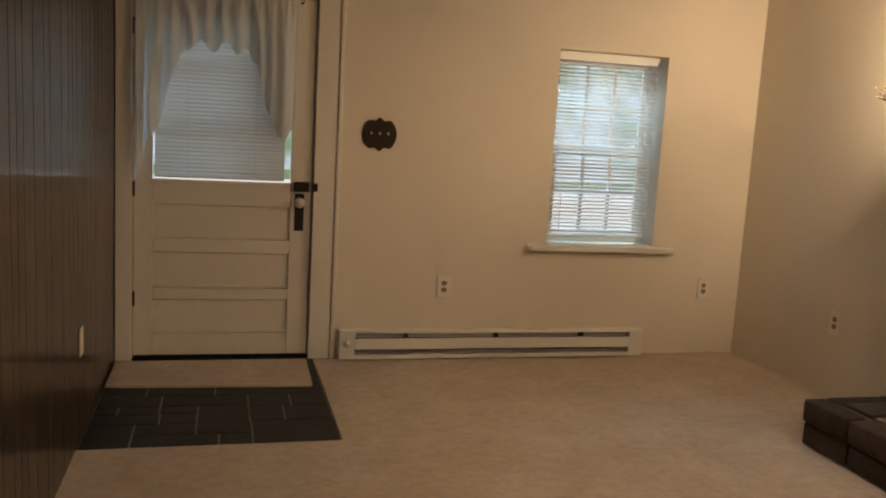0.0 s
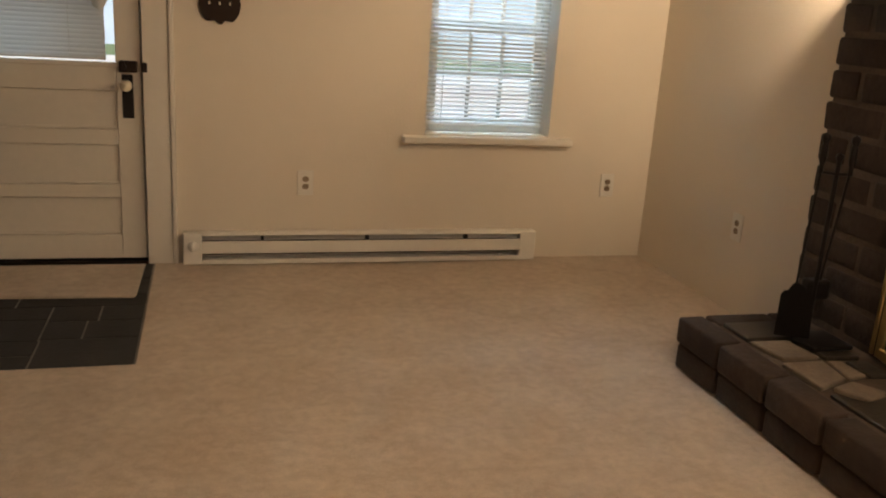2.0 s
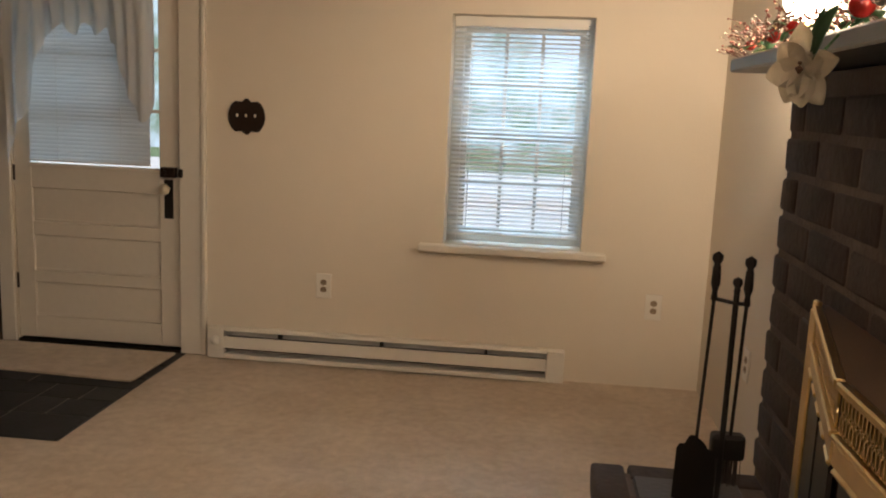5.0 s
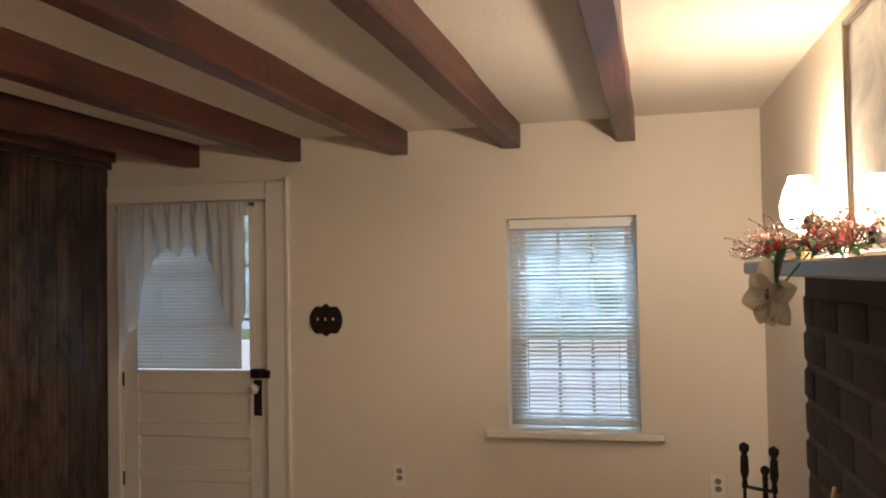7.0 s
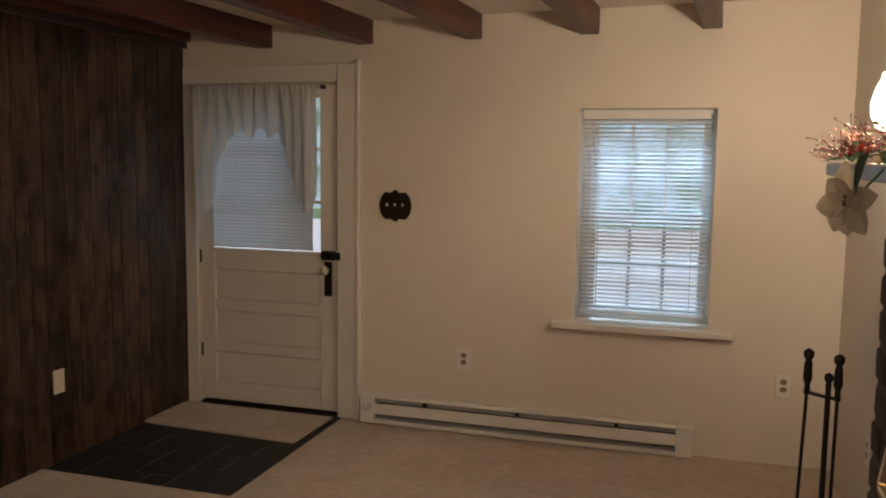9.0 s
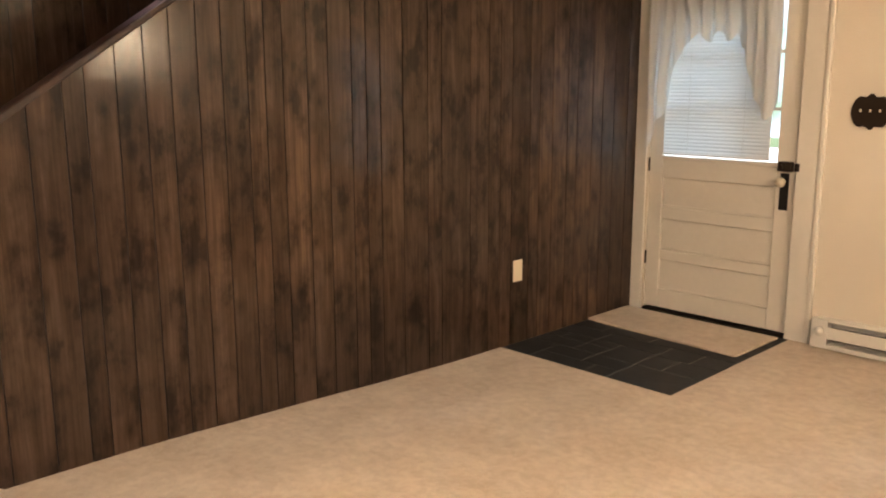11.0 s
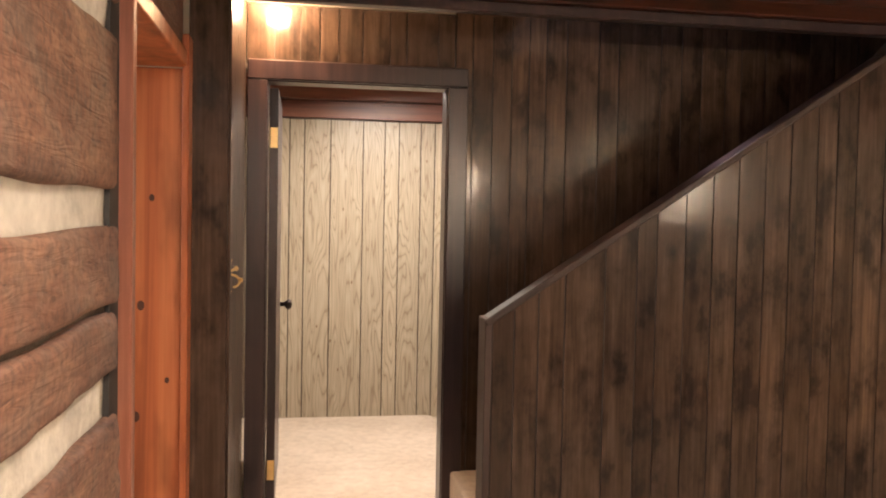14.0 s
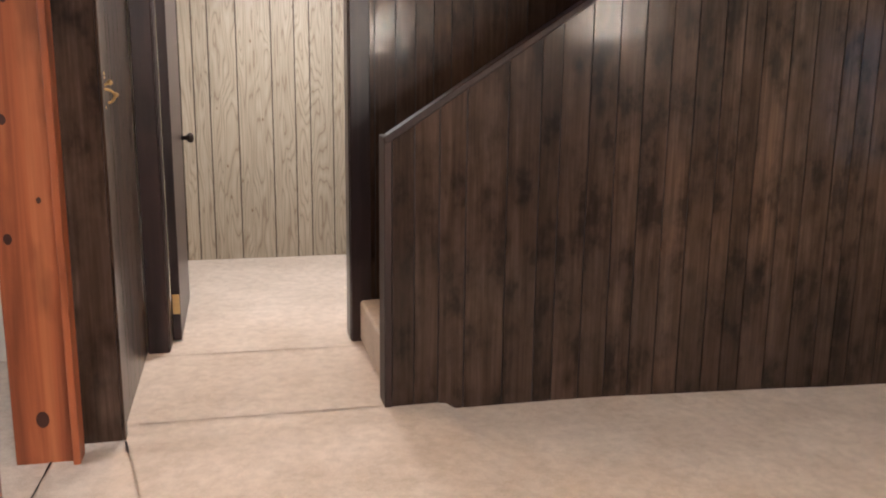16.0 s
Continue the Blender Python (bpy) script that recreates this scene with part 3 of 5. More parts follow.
planked("wall_back_room", "x", WX, [0.60, 0.70, 0.84, 0.96, 1.10, 1.20, 1.30, 1.38, 1.475, 1.644, 1.856, 1.999, 2.093, 2.238, 2.333, 2.46, 2.60, 2.75, 2.86, 3.0, 3.2], back_line, 0.1, "pale", "palegroove", "pale pickled oak panelled wall", gap=0.008)
structure("wall_back_room_side", box(-0.6, 3.2, -0.1, HX - 0.115, 3.3, 2.33), "pale", "pale panelled side wall of the back room")
structure("wall_back_room_side_2", box(-0.6, 0.5, -0.1, HX - 0.115, 0.6, 2.33), "pale", "pale panelled side wall of the back room")
structure("back_room_beam", box(WX - 0.1, 0.62, 2.045, WX + 0.04, 3.19, 2.16, 0.004), "framex", "red-brown wooden beam over the pale paneling")
structure("back_room_beam_2", box(WX - 0.1, 0.62, 2.162, WX + 0.10, 3.19, 2.31, 0.004), "framex", "red-brown wooden beam under the ceiling")

# stair: carpeted steps that climb behind the panelled wall
RISER, TREAD = 0.19, 0.287
for k in range(9):
    y0 = 2.155 + k * TREAD
    z1 = FLOOR_Z + (k + 1) * RISER
    st = box(HX + 0.002, y0 - 0.02, z1 - RISER, PX - 0.115, y0 + TREAD, z1, 0.016, segments=3)
    tagged(part("stair_step", st, "carpet", None, "beige carpeted stair step with a rounded nose", smooth=False), "", "stair step", "stair steps")

# the panelled wall with its raking cap
kw = planked("wall_panelled", "x", PX, knee_edges, knee_line, 0.11, "panel", "groove", "dark walnut panelled stair wall with a raking top edge")
part("end_trim", box(PX - 0.109, 2.108, FLOOR_Z - 0.01, PX + 0.004, 2.134, 1.062, 0.003), "endtrim", kw, "dark stained end trim")
ang = math.atan2(SLOPE_Z1 - SLOPE_Z0, SLOPE_Y1 - SLOPE_Y0)
L = math.hypot(SLOPE_Z1 - SLOPE_Z0, SLOPE_Y1 - SLOPE_Y0)
cap = box(-0.118, -0.010, -0.030, -0.008, L, -0.014, 0.003)
lip = box(-0.007, -0.010, -0.030, 0.009, L, -0.006, 0.004)
bmesh.ops.transform(cap, matrix=Matrix.Translation((PX, SLOPE_Y0, SLOPE_Z0)) @ Matrix.Rotation(ang, 4, "X"), verts=cap.verts[:])
part("cap_rail", cap, "frame", kw, "dark raking cap rail")
bmesh.ops.transform(lip, matrix=Matrix.Translation((PX, SLOPE_Y0, SLOPE_Z0)) @ Matrix.Rotation(ang, 4, "X"), verts=lip.verts[:])
part("cap_lip", lip, "endtrim", kw, "narrow rounded lip along the raking cap")

# chimney breast and hearth
CX, CY0, CY1, MZ = 6.50, 2.10, 4.645, 1.47
fp = thing("fireplace", (6.5, 3.46, 0), "brown slump-brick fireplace with a raised hearth", "fireplace")
SY0, SY1, SZ = 2.62, 3.93, 0.86                     # the firebox behind the screen
for y0, y1, z0 in ((CY0, SY0 - 0.001, 0), (SY1 + 0.001, CY1 - 0.03, 0), (SY0, SY1, SZ)):
    part("mortar_bed", box(CX + 0.0045, y0, z0, RX - 0.002, y1, MZ), "mortar", fp)
part("firebox", box(RX - 0.02, SY0, 0.22, RX - 0.004, SY1, SZ), "dark", fp)
hb = box(6.07, 2.32, 0.0, RX - 0.003, 4.55, 0.205)
part("hearth_core", hb, "mortar", fp)


def brick_mesh(l, d, h, seed, r=0.012):
    bm = box(-l / 2, -d, -h / 2, l / 2, 0, h / 2, r, segments=2)
    for v in bm.verts:
        v.co += Vector((0.006 * noise.noise(v.co * 30 + Vector((seed, 0, 0))), 0.005 * noise.noise(v.co * 30 + Vector((0, seed, 9))), 0.006 * noise.noise(v.co * 25 + Vector((seed, 5, 0)))))
        if v.co.y > -d * 0.5:
            v.co.y += 0.004 * (1 - (2 * v.co.z / h) ** 2)
    me = bpy.data.meshes.new("brick")
    bmesh.ops.recalc_face_normals(bm, faces=bm.faces[:])
    for f in bm.faces:
        f.smooth = True
    bm.to_mesh(me)
    bm.free()
    me.materials.append(M["brick"])
    return me


def lay(me, m, parent, name="brick"):
    ob = new(name, me)
    ob.parent = parent
    ob.matrix_basis = Matrix.Translation(-ORIGIN[parent]) @ m
    return ob


rng = random.Random(4)
full = [brick_mesh(0.30, 0.13, 0.105, s) for s in range(5)]
half = [brick_mesh(0.15, 0.13, 0.105, s + 20) for s in range(3)]
hearth_b = [brick_mesh(0.27, 0.10, 0.098, s + 40) for s in range(4)]
top_b = [brick_mesh(0.27, 0.105, 0.104, s + 60) for s in range(4)]
TURN_W = Matrix.Rotation(radians(90), 4, "Z")
COURSE = 0.1195
for k in range(11):
    z = 0.225 + 0.055 + k * COURSE
    if z > MZ - 0.02:
        break
    y = CY1 - 0.01 * rng.random()
    first = k % 2
    while y > CY0 + 0.05:
        use, l = (half, 0.15) if first else (full, 0.30)
        first = 0
        cy = y - l / 2
        blocked = z < SZ and SY0 - 0.02 < cy < SY1 + 0.02
        if not blocked:
            lay(rng.choice(use), Matrix.Translation((CX + 0.003 * rng.random(), cy, z)) @ TURN_W, fp)
        y -= l + 0.014
# hearth: two courses along the front and the end, a border laid flat, flagstones inside
HX0, HY0, HY1 = 5.985, 2.30, 4.612
for k in range(2):
    z = 0.053 + 0.107 * k
    y = HY1 - 0.002
    while y > HY0 + 0.1:
        lay(rng.choice(top_b if k else hearth_b), Matrix.Translation((HX0 + 0.012 * (1 - k), y - 0.135, z)) @ TURN_W, fp)
        y -= 0.283
    for x in ((6.255, 6.53) if k == 0 else (6.235, 6.51)):
        lay(rng.choice(top_b if k else hearth_b), Matrix.Translation((x, HY1 - 0.014 * (1 - k), z)), fp)
mantel = box(6.322, 2.10, 1.478, RX - 0.002, 4.69, 1.52, 0.006)
part("mantel_shelf", mantel, "mantel", fp, "dark wooden mantel shelf")

# seams in the old carpet, one doubling as the doorway's light edge
def seam(points, w, mat="seam"):
    bm = bmesh.new()
    rows = []
    for (x0, y0), (x1, y1) in zip(points, points[1:]):
        n = 12
        for k in range(n + 1):
            t = k / n
            x, y = x0 + (x1 - x0) * t, y0 + (y1 - y0) * t
            dx, dy = x1 - x0, y1 - y0
            l = math.hypot(dx, dy)
            ww = w * (0.7 + 0.6 * noise.noise(Vector((x * 9, y * 9, 2))))
            a, b = (x - dy / l * ww, y + dx / l * ww), (x + dy / l * ww, y - dx / l * ww)
            rows.append([bm.verts.new((p[0], p[1], rise(*p) + 0.0035)) for p in (a, b)])
    for a, b in zip(rows, rows[1:]):
        bm.faces.new((a[0], a[1], b[1], b[0]))
    bmesh.ops.solidify(bm, geom=bm.faces[:], thickness=0.003)
    return structure("carpet_seam", bm, mat, "thin darker seam in the beige carpet")


# Seam at the doorway, drawn dark where the back room's light begins.
seam([(2.205, 1.25), (2.225, 2.10)], 0.0035)
seam([(2.94, 2.10), (2.932, 1.26)], 0.003, "seam_light")
seam([(3.16, 1.03), (3.58, 1.005), (3.9, 0.99)], 0.004, "groove")
seam([(3.06, 1.232), (3.643, 1.354)], 0.005, "carpet")

# flagstones set in the hearth
flags = [
    ("flag_dark", [(6.10, 4.50), (6.43, 4.50), (6.43, 4.335), (6.10, 4.335)]),
    ("flag_light", [(6.10, 4.325), (6.26, 4.32), (6.28, 4.16), (6.13, 4.165)]),
    ("flag_dark", [(6.27, 4.325), (6.43, 4.325), (6.43, 4.14), (6.29, 4.15)]),
    ("flag_light", [(6.095, 4.13), (6.262, 4.13), (6.24, 3.985), (6.10, 3.925)]),
    ("flag_light", [(6.275, 4.13), (6.33, 4.12), (6.335, 4.00), (6.25, 3.985)]),
    ("flag_dark", [(6.34, 4.12), (6.43, 4.12), (6.42, 3.99), (6.345, 4.0)]),
    ("flag_light", [(6.14, 3.93), (6.24, 3.965), (6.31, 3.87), (6.20, 3.82)]),
    ("flag_dark", [(6.10, 3.90), (6.185, 3.82), (6.30, 3.86), (6.31, 3.62), (6.10, 3.60)]),
    ("flag_light", [(6.10, 3.59), (6.30, 3.60), (6.29, 3.42), (6.10, 3.44)]),
    ("flag_dark", [(6.10, 3.42), (6.29, 3.41), (6.28, 3.15), (6.10, 3.18)]),
    ("flag_light", [(6.10, 3.16), (6.28, 3.13), (6.30, 2.90), (6.10, 2.93)]),
    ("flag_dark", [(6.10, 2.91), (6.30, 2.88), (6.30, 2.62), (6.10, 2.66)]),
    ("flag_light", [(6.10, 2.64), (6.42, 2.60), (6.42, 2.36), (6.10, 2.36)]),
]
for k, (m, pts) in enumerate(flags):
    cx, cy = sum(p[0] for p in pts) / len(pts), sum(p[1] for p in pts) / len(pts)
    pts = [(cx + (x - cx) * 0.96, cy + (y - cy) * 0.96) for x, y in pts]
    f = prism(pts, "z", 0.205, 0.2205 + 0.003 * (k % 3 == 0))
    bmesh.ops.bevel(f, geom=f.edges[:], offset=0.004, segments=1, affect="EDGES")
    part("flagstone", f, m, fp, "tan flagstone" if m == "flag_light" else "dark flagstone")


# ---- slate entry and loose carpet piece ----
slate = structure("floor_slate", box(PX + 0.002, TY + 0.002, -0.025, TX - 0.002, FY + 0.2, -0.0035), "grout", "black slate tile entry with grey grout")
ROWS = [(4.868, 5.123, [2.95, 3.138]), (4.868, 4.985, [3.138, 3.48, 3.615]), (4.868, 5.134, [3.615, 3.972]), (4.985, 5.123, [3.138, 3.387, 3.615]),
        (5.123, 5.25, [2.95, 3.231, 3.387]), (5.123, 5.347, [3.387, 3.609]), (5.134, 5.323, [3.609, 3.761, 3.972]), (5.25, 5.347, [2.95, 3.05, 3.225, 3.387]),
        (5.347, 5.496, [2.95, 3.225, 3.609]), (5.323, 5.496, [3.609, 3.80, 3.972]), (5.496, 5.64, [2.95, 3.15, 3.46, 3.972]), (5.64, 5.86, [2.95, 3.3, 3.65, 3.972]), (5.86, 6.09, [2.95, 3.2, 3.55, 3.972])]
for y0, y1, xs in ROWS:
    for a, b in zip(xs, xs[1:]):
        part("tile", box(a + 0.004, y0 + 0.004, -0.015, b - 0.004, y1 - 0.004, 0.0, 0.002), "slate", slate)
mat_piece = bmesh.new()
o = [(2.955, 6.045), (2.955, 5.635), (3.05, 5.622), (3.50, 5.60), (3.915, 5.575), (3.925, 5.60), (3.935, 6.045)]
prism(o, "z", 0.001, 0.013, bm=mat_piece)
bmesh.ops.bevel(mat_piece, geom=mat_piece.edges[:], offset=0.003, segments=1, affect="EDGES")
tagged(part("carpet_remnant", mat_piece, "carpet", None, "loose beige carpet piece lying on black slate before the door"), "", "rug")

# ---- front door ----
fd = structure("door_frame_3", box(DX1 + 0.002, FY - 0.020, 0.0, DX1 + 0.118, FY - 0.001, DZ + 0.10, 0.003), "trim", "white painted wide door casing")
part("casing", box(PX + 0.003, FY - 0.020, 0.0, DX0 - 0.004, FY - 0.001, DZ - 0.002, 0.002), "trim", fd)
part("head_casing", box(PX + 0.003, FY - 0.021, DZ + 0.001, DX1 - 0.001, FY - 0.002, DZ + 0.10, 0.003), "trim", fd)
part("back_band", box(DX1 + 0.119, FY - 0.030, 0.0, DX1 + 0.142, FY - 0.001, DZ + 0.118, 0.004), "trim", fd)
part("jamb", box(DX1 - 0.001, FY, 0.0, DX1 + 0.02, FY + 0.14, DZ, 0.001), "trim", fd)
part("threshold", box(DX0, FY - 0.005, -0.01, DX1, FY + 0.16, 0.012, 0.004), "bronze", fd, "dark worn threshold")
fdoor = thing("door_1", (3.03, 6.12, 0.015), "off-white panelled wooden door with a large upper glass pane", "door")
# Stops and bottom bar hidden behind the slab, added to block daylight leaks.
for x0, x1 in ((DX0, DX0 + 0.022), (DX1 - 0.024, DX1 - 0.0015)):
    part("door_stop", box(x0, FY + 0.056, 0.012, x1, FY + 0.07, DZ, 0.001), "trim", fd)
part("door_stop", box(DX0 + 0.022, FY + 0.056, DZ - 0.03, DX1 - 0.024, FY + 0.07, DZ, 0.001), "trim", fd)
part("weather_bar", box(DX0 + 0.022, FY + 0.056, 0.012, DX1 - 0.024, FY + 0.07, 0.045, 0.001), "bronze", fd)
SX0, SX1, SB, ST, SY = 3.034, 3.939, 0.022, 1.918, 6.112
PXa, PXb = 3.128, 3.828


def rail(z0, z1, name="rail"):
    part(name, box(PXa - 0.001, SY, z0, PXb + 0.001, SY + 0.042, z1, 0.004), "door", fdoor)


part("stile", box(SX0, SY, SB, PXa, SY + 0.042, ST, 0.003), "door", fdoor)
part("stile", box(PXb, SY, SB, SX1, SY + 0.042, ST, 0.003), "door", fdoor)
for z0, z1 in ((SB, 0.142), (0.324, 0.388), (0.577, 0.652), (0.828, 0.955), (1.845, ST)):
    rail(z0, z1)
for z0, z1 in ((0.142, 0.324), (0.388, 0.577), (0.652, 0.828)):
    part("door_panel", box(PXa - 0.003, SY + 0.016, z0 - 0.003, PXb + 0.003, SY + 0.028, z1 + 0.003), "door", fdoor)
    part("panel_moulding", box(PXa + 0.004, SY + 0.010, z0 + 0.002, PXb - 0.004, SY + 0.0155, z0 + 0.012, 0.002), "door", fdoor)
part("glazing_bead", box(PXa - 0.01, SY - 0.010, 0.940, PXb + 0.01, SY - 0.001, 0.962, 0.003), "door", fdoor)
pane = part("pane", box(PXa - 0.002, SY + 0.018, 0.953, PXb + 0.002, SY + 0.022, 1.847), "glass", fdoor)
pane.visible_shadow = False
for z in (1.24, 1.545):
    part("muntin", box(PXa, SY + 0.012, z, PXb, SY + 0.03, z + 0.018, 0.002), "door", fdoor)
lockp = part("lock_plate", box(3.853, SY - 0.004, 0.706, 3.902, SY - 0.0005, 0.908, 0.002), "iron", fdoor, "tall black lock plate")
kn = part("door_knob", lathe([(0.0, 0), (0.013, 0.001), (0.010, 0.020), (0.022, 0.030), (0.028, 0.042), (0.024, 0.056), (0.0, 0.062)], 0, 0, 20), "plastic", fdoor, "round pale worn knob", True)
turned(kn, (3.874, SY - 0.004, 0.862), 90)
bl = part("night_latch", box(3.845, SY - 0.034, 0.920, 3.925, SY - 0.0005, 0.972, 0.006, segments=2), "bronze", fdoor, "dark bronze night latch")
part("latch_knob", rod((3.868, SY - 0.048, 0.946), (3.868, SY - 0.034, 0.946), 0.012, 14), "bronze", bl)
part("strike_box", box(3.946, FY - 0.038, 0.925, 3.968, FY - 0.021, 0.968, 0.003), "bronze", fd, "dark bronze latch keeper")
for z in (0.33, 0.905, 1.72):
    part("hinge", rod((3.036, SY - 0.006, z - 0.04), (3.036, SY - 0.006, z + 0.04), 0.006, 8), "bronze", fdoor)


def slat_mesh(name, length, width, tilt):
    bm = bmesh.new()
    n = 4
    pts = []
    for k in range(n + 1):
        u = -width / 2 + width * k / n
        pts.append((u, 0.0022 * (1 - (2 * u / width) ** 2)))
    ct, st_ = math.cos(radians(tilt)), math.sin(radians(tilt))
    up = [(u * ct - w * st_, u * st_ + w * ct) for u, w in pts]
    dn = [(y + 0.0005 * st_, z - 0.0006) for y, z in reversed(up)]
    prism(up + dn, "x", -length / 2, length / 2, bm=bm)
    me = bpy.data.meshes.new(name)
    bmesh.ops.recalc_face_normals(bm, faces=bm.faces[:])
    bm.to_mesh(me)
    bm.free()
    me.materials.append(M["slat"])
    return me


def blind(x0, x1, y, z0, z1, tilt, label, cords, pitch=0.0205, width=0.025):
    th = thing("window_blind", ((x0 + x1) / 2, y, z1), label, "blind")
    part("head_rail", box(x0 - 0.004, y - 0.014, z1 - 0.026, x1 + 0.004, y + 0.012, z1, 0.002), "plastic_white", th)
    part("bottom_rail", box(x0, y - 0.011, z0, x1, y + 0.011, z0 + 0.011, 0.003), "plastic_white", th)
    me = slat_mesh("slat", x1 - x0, width, tilt)
    n = int((z1 - 0.03 - z0 - 0.015) / pitch)
    r = random.Random(5)
    for k in range(n + 1):
        ob = new("slat", me)
        ob.parent = th
        ob.matrix_basis = Matrix.Translation((r.uniform(-0.001, 0.001), 0, z0 + 0.02 + k * pitch - z1)) @ Matrix.Rotation(radians(r.uniform(-3, 3)), 4, "X")
    for cx in cords:
        part("ladder_cord", box(cx - 0.0012, y - width / 2 - 0.001, z0 + 0.01, cx + 0.0012, y - width / 2, z1 - 0.02), "plastic_white", th)
        part("ladder_cord", box(cx - 0.0012, y + width / 2, z0 + 0.01, cx + 0.0012, y + width / 2 + 0.001, z1 - 0.02), "plastic_white", th)
    return th


M["plastic_white"] = plain("white blind plastic", (0.78, 0.77, 0.72), 0.35, vary=0.02, bump=0)
db = blind(3.138, 3.790, SY - 0.020, 0.972, 1.84, 62, "closed white mini blind on the door's glass pane", [3.30, 3.64])
part("wand", rod((3.245, SY - 0.045, 1.52), (3.25, SY - 0.040, 1.80), 0.003, 6), "plastic_white", db)


def valance():
    """A gathered lace swag: short in the middle, with a tail at each side."""
    bm = bmesh.new()
    x0, x1, zt = 3.045, 3.835, 1.905
    nx, nz = 180, 26
    cols = []
    for i in range(nx + 1):
        u = i / nx
        x = x0 + (x1 - x0) * u
        edge = abs(u - 0.52) / 0.52
        zb = 1.64 - 0.03 * math.cos(u * 40)
        if u < 0.30:
            zb -= (1 - u / 0.30) ** 0.75 * 0.66
        if u > 0.68:
            zb -= min(1, (u - 0.68) / 0.20) * 0.46 - max(0, (u - 0.88) / 0.12) * 0.10
        col = []
        for j in range(nz + 1):
            v = j / nz
            z = zt + 0.012 - (zt + 0.012 - zb) * v
            gather = 0.5 + 0.5 * math.sin(u * 150 + 2.5 * noise.noise(Vector((u * 8, 1, 0))))
            fold = math.sin(u * 62 + 3 * noise.noise(Vector((u * 5, v * 1.2, 4))))
            y = SY - 0.062 - 0.006 * gather * (1 - v) ** 2 - 0.016 * fold * min(1, v * 3) - 0.010 * edge
            narrow = 1 - 0.10 * v * (u < 0.3 or u > 0.72)
            cxm = x0 if u < 0.5 else x1
            col.append(bm.verts.new((cxm + (x - cxm) * narrow, y, z)))
        cols.append(col)
    for i in range(nx):
        for j in range(nz):
            bm.faces.new((cols[i][j], cols[i + 1][j], cols[i + 1][j + 1], cols[i][j + 1]))
    return bm


cur = thing("curtain_valance", (3.44, SY - 0.05, 1.905), "gathered sheer white lace valance with tails over the door glass", "curtain")
part("lace_panel", valance(), "lace", cur, smooth=True)
part("curtain_rod", rod((3.035, SY - 0.060, 1.903), (3.862, SY - 0.060, 1.903), 0.005, 10), "plastic_white", cur)
for x in (3.037, 3.860):
    part("bracket", box(x - 0.006, SY - 0.062, 1.892, x + 0.006, SY - 0.001, 1.913, 0.002), "bronze", cur)

# ---- window ----
win = structure("window_1", box(WX0 - 0.12, FY - 0.055, WZ0 - 0.040, WX1 + 0.122, FY + 0.10, WZ0 - 0.003, 0.006), "trim", "white double-hung window with muntins and a projecting sill")
WY = FY + 0.145
part("window_frame", box(WX0, WY, WZ0, WX0 + 0.05, WY + 0.06, WZ1, 0.003), "trim", win)
part("window_frame", box(WX1 - 0.03, WY, WZ0, WX1, WY + 0.06, WZ1, 0.003), "trim", win)
part("window_frame", box(WX0 + 0.05, WY, WZ1 - 0.03, WX1 - 0.03, WY + 0.06, WZ1, 0.003), "trim", win)
part("window_frame", box(WX0 + 0.05, WY, WZ0, WX1 - 0.03, WY + 0.06, WZ0 + 0.03, 0.003), "trim", win)
SA, SBx = WX0 + 0.052, WX1 - 0.032
for name, z0, z1, dy in (("lower_sash", WZ0 + 0.032, 1.236, 0.0), ("upper_sash", 1.180, WZ1 - 0.032, 0.032)):
    y = WY + dy + 0.002
    sash = part(name, box(SA, y, z0, SA + 0.03, y + 0.028, z1, 0.002), "trim", win)
    part("stile", box(SBx - 0.03, y, z0, SBx, y + 0.028, z1, 0.002), "trim", sash)
    part("rail", box(SA + 0.03, y, z0, SBx - 0.03, y + 0.028, z0 + 0.04, 0.002), "trim", sash)
    part("rail", box(SA + 0.03, y, z1 - 0.035, SBx - 0.03, y + 0.028, z1, 0.002), "trim", sash)
    wq = (SBx - SA - 0.06) / 3
    for k in (1, 2):
        part("muntin", box(SA + 0.03 + wq * k - 0.009, y + 0.004, z0 + 0.04, SA + 0.03 + wq * k + 0.009, y + 0.024, z1 - 0.035, 0.002), "trim", sash)
    zm = (z0 + z1) / 2
    part("muntin", box(SA + 0.03, y + 0.003, zm - 0.013, SBx - 0.03, y + 0.025, zm + 0.013, 0.002), "trim", sash)
    p = part("pane", box(SA + 0.028, y + 0.012, z0 + 0.038, SBx - 0.028, y + 0.015, z1 - 0.033), "glass", sash)
    p.visible_shadow = False
wb = blind(WX0 + 0.012, WX1 - 0.018, FY + 0.09, WZ0 + 0.035, WZ1 - 0.004, 22, "half-open white mini blind hanging in the window recess", [WX0 + 0.10, WX1 - 0.10], pitch=0.0218)
part("valance_strip", box(WX0 + 0.010, FY + 0.072, WZ1 - 0.050, WX1 - 0.030, FY + 0.075, WZ1 - 0.003, 0.001), "plastic_white", wb)

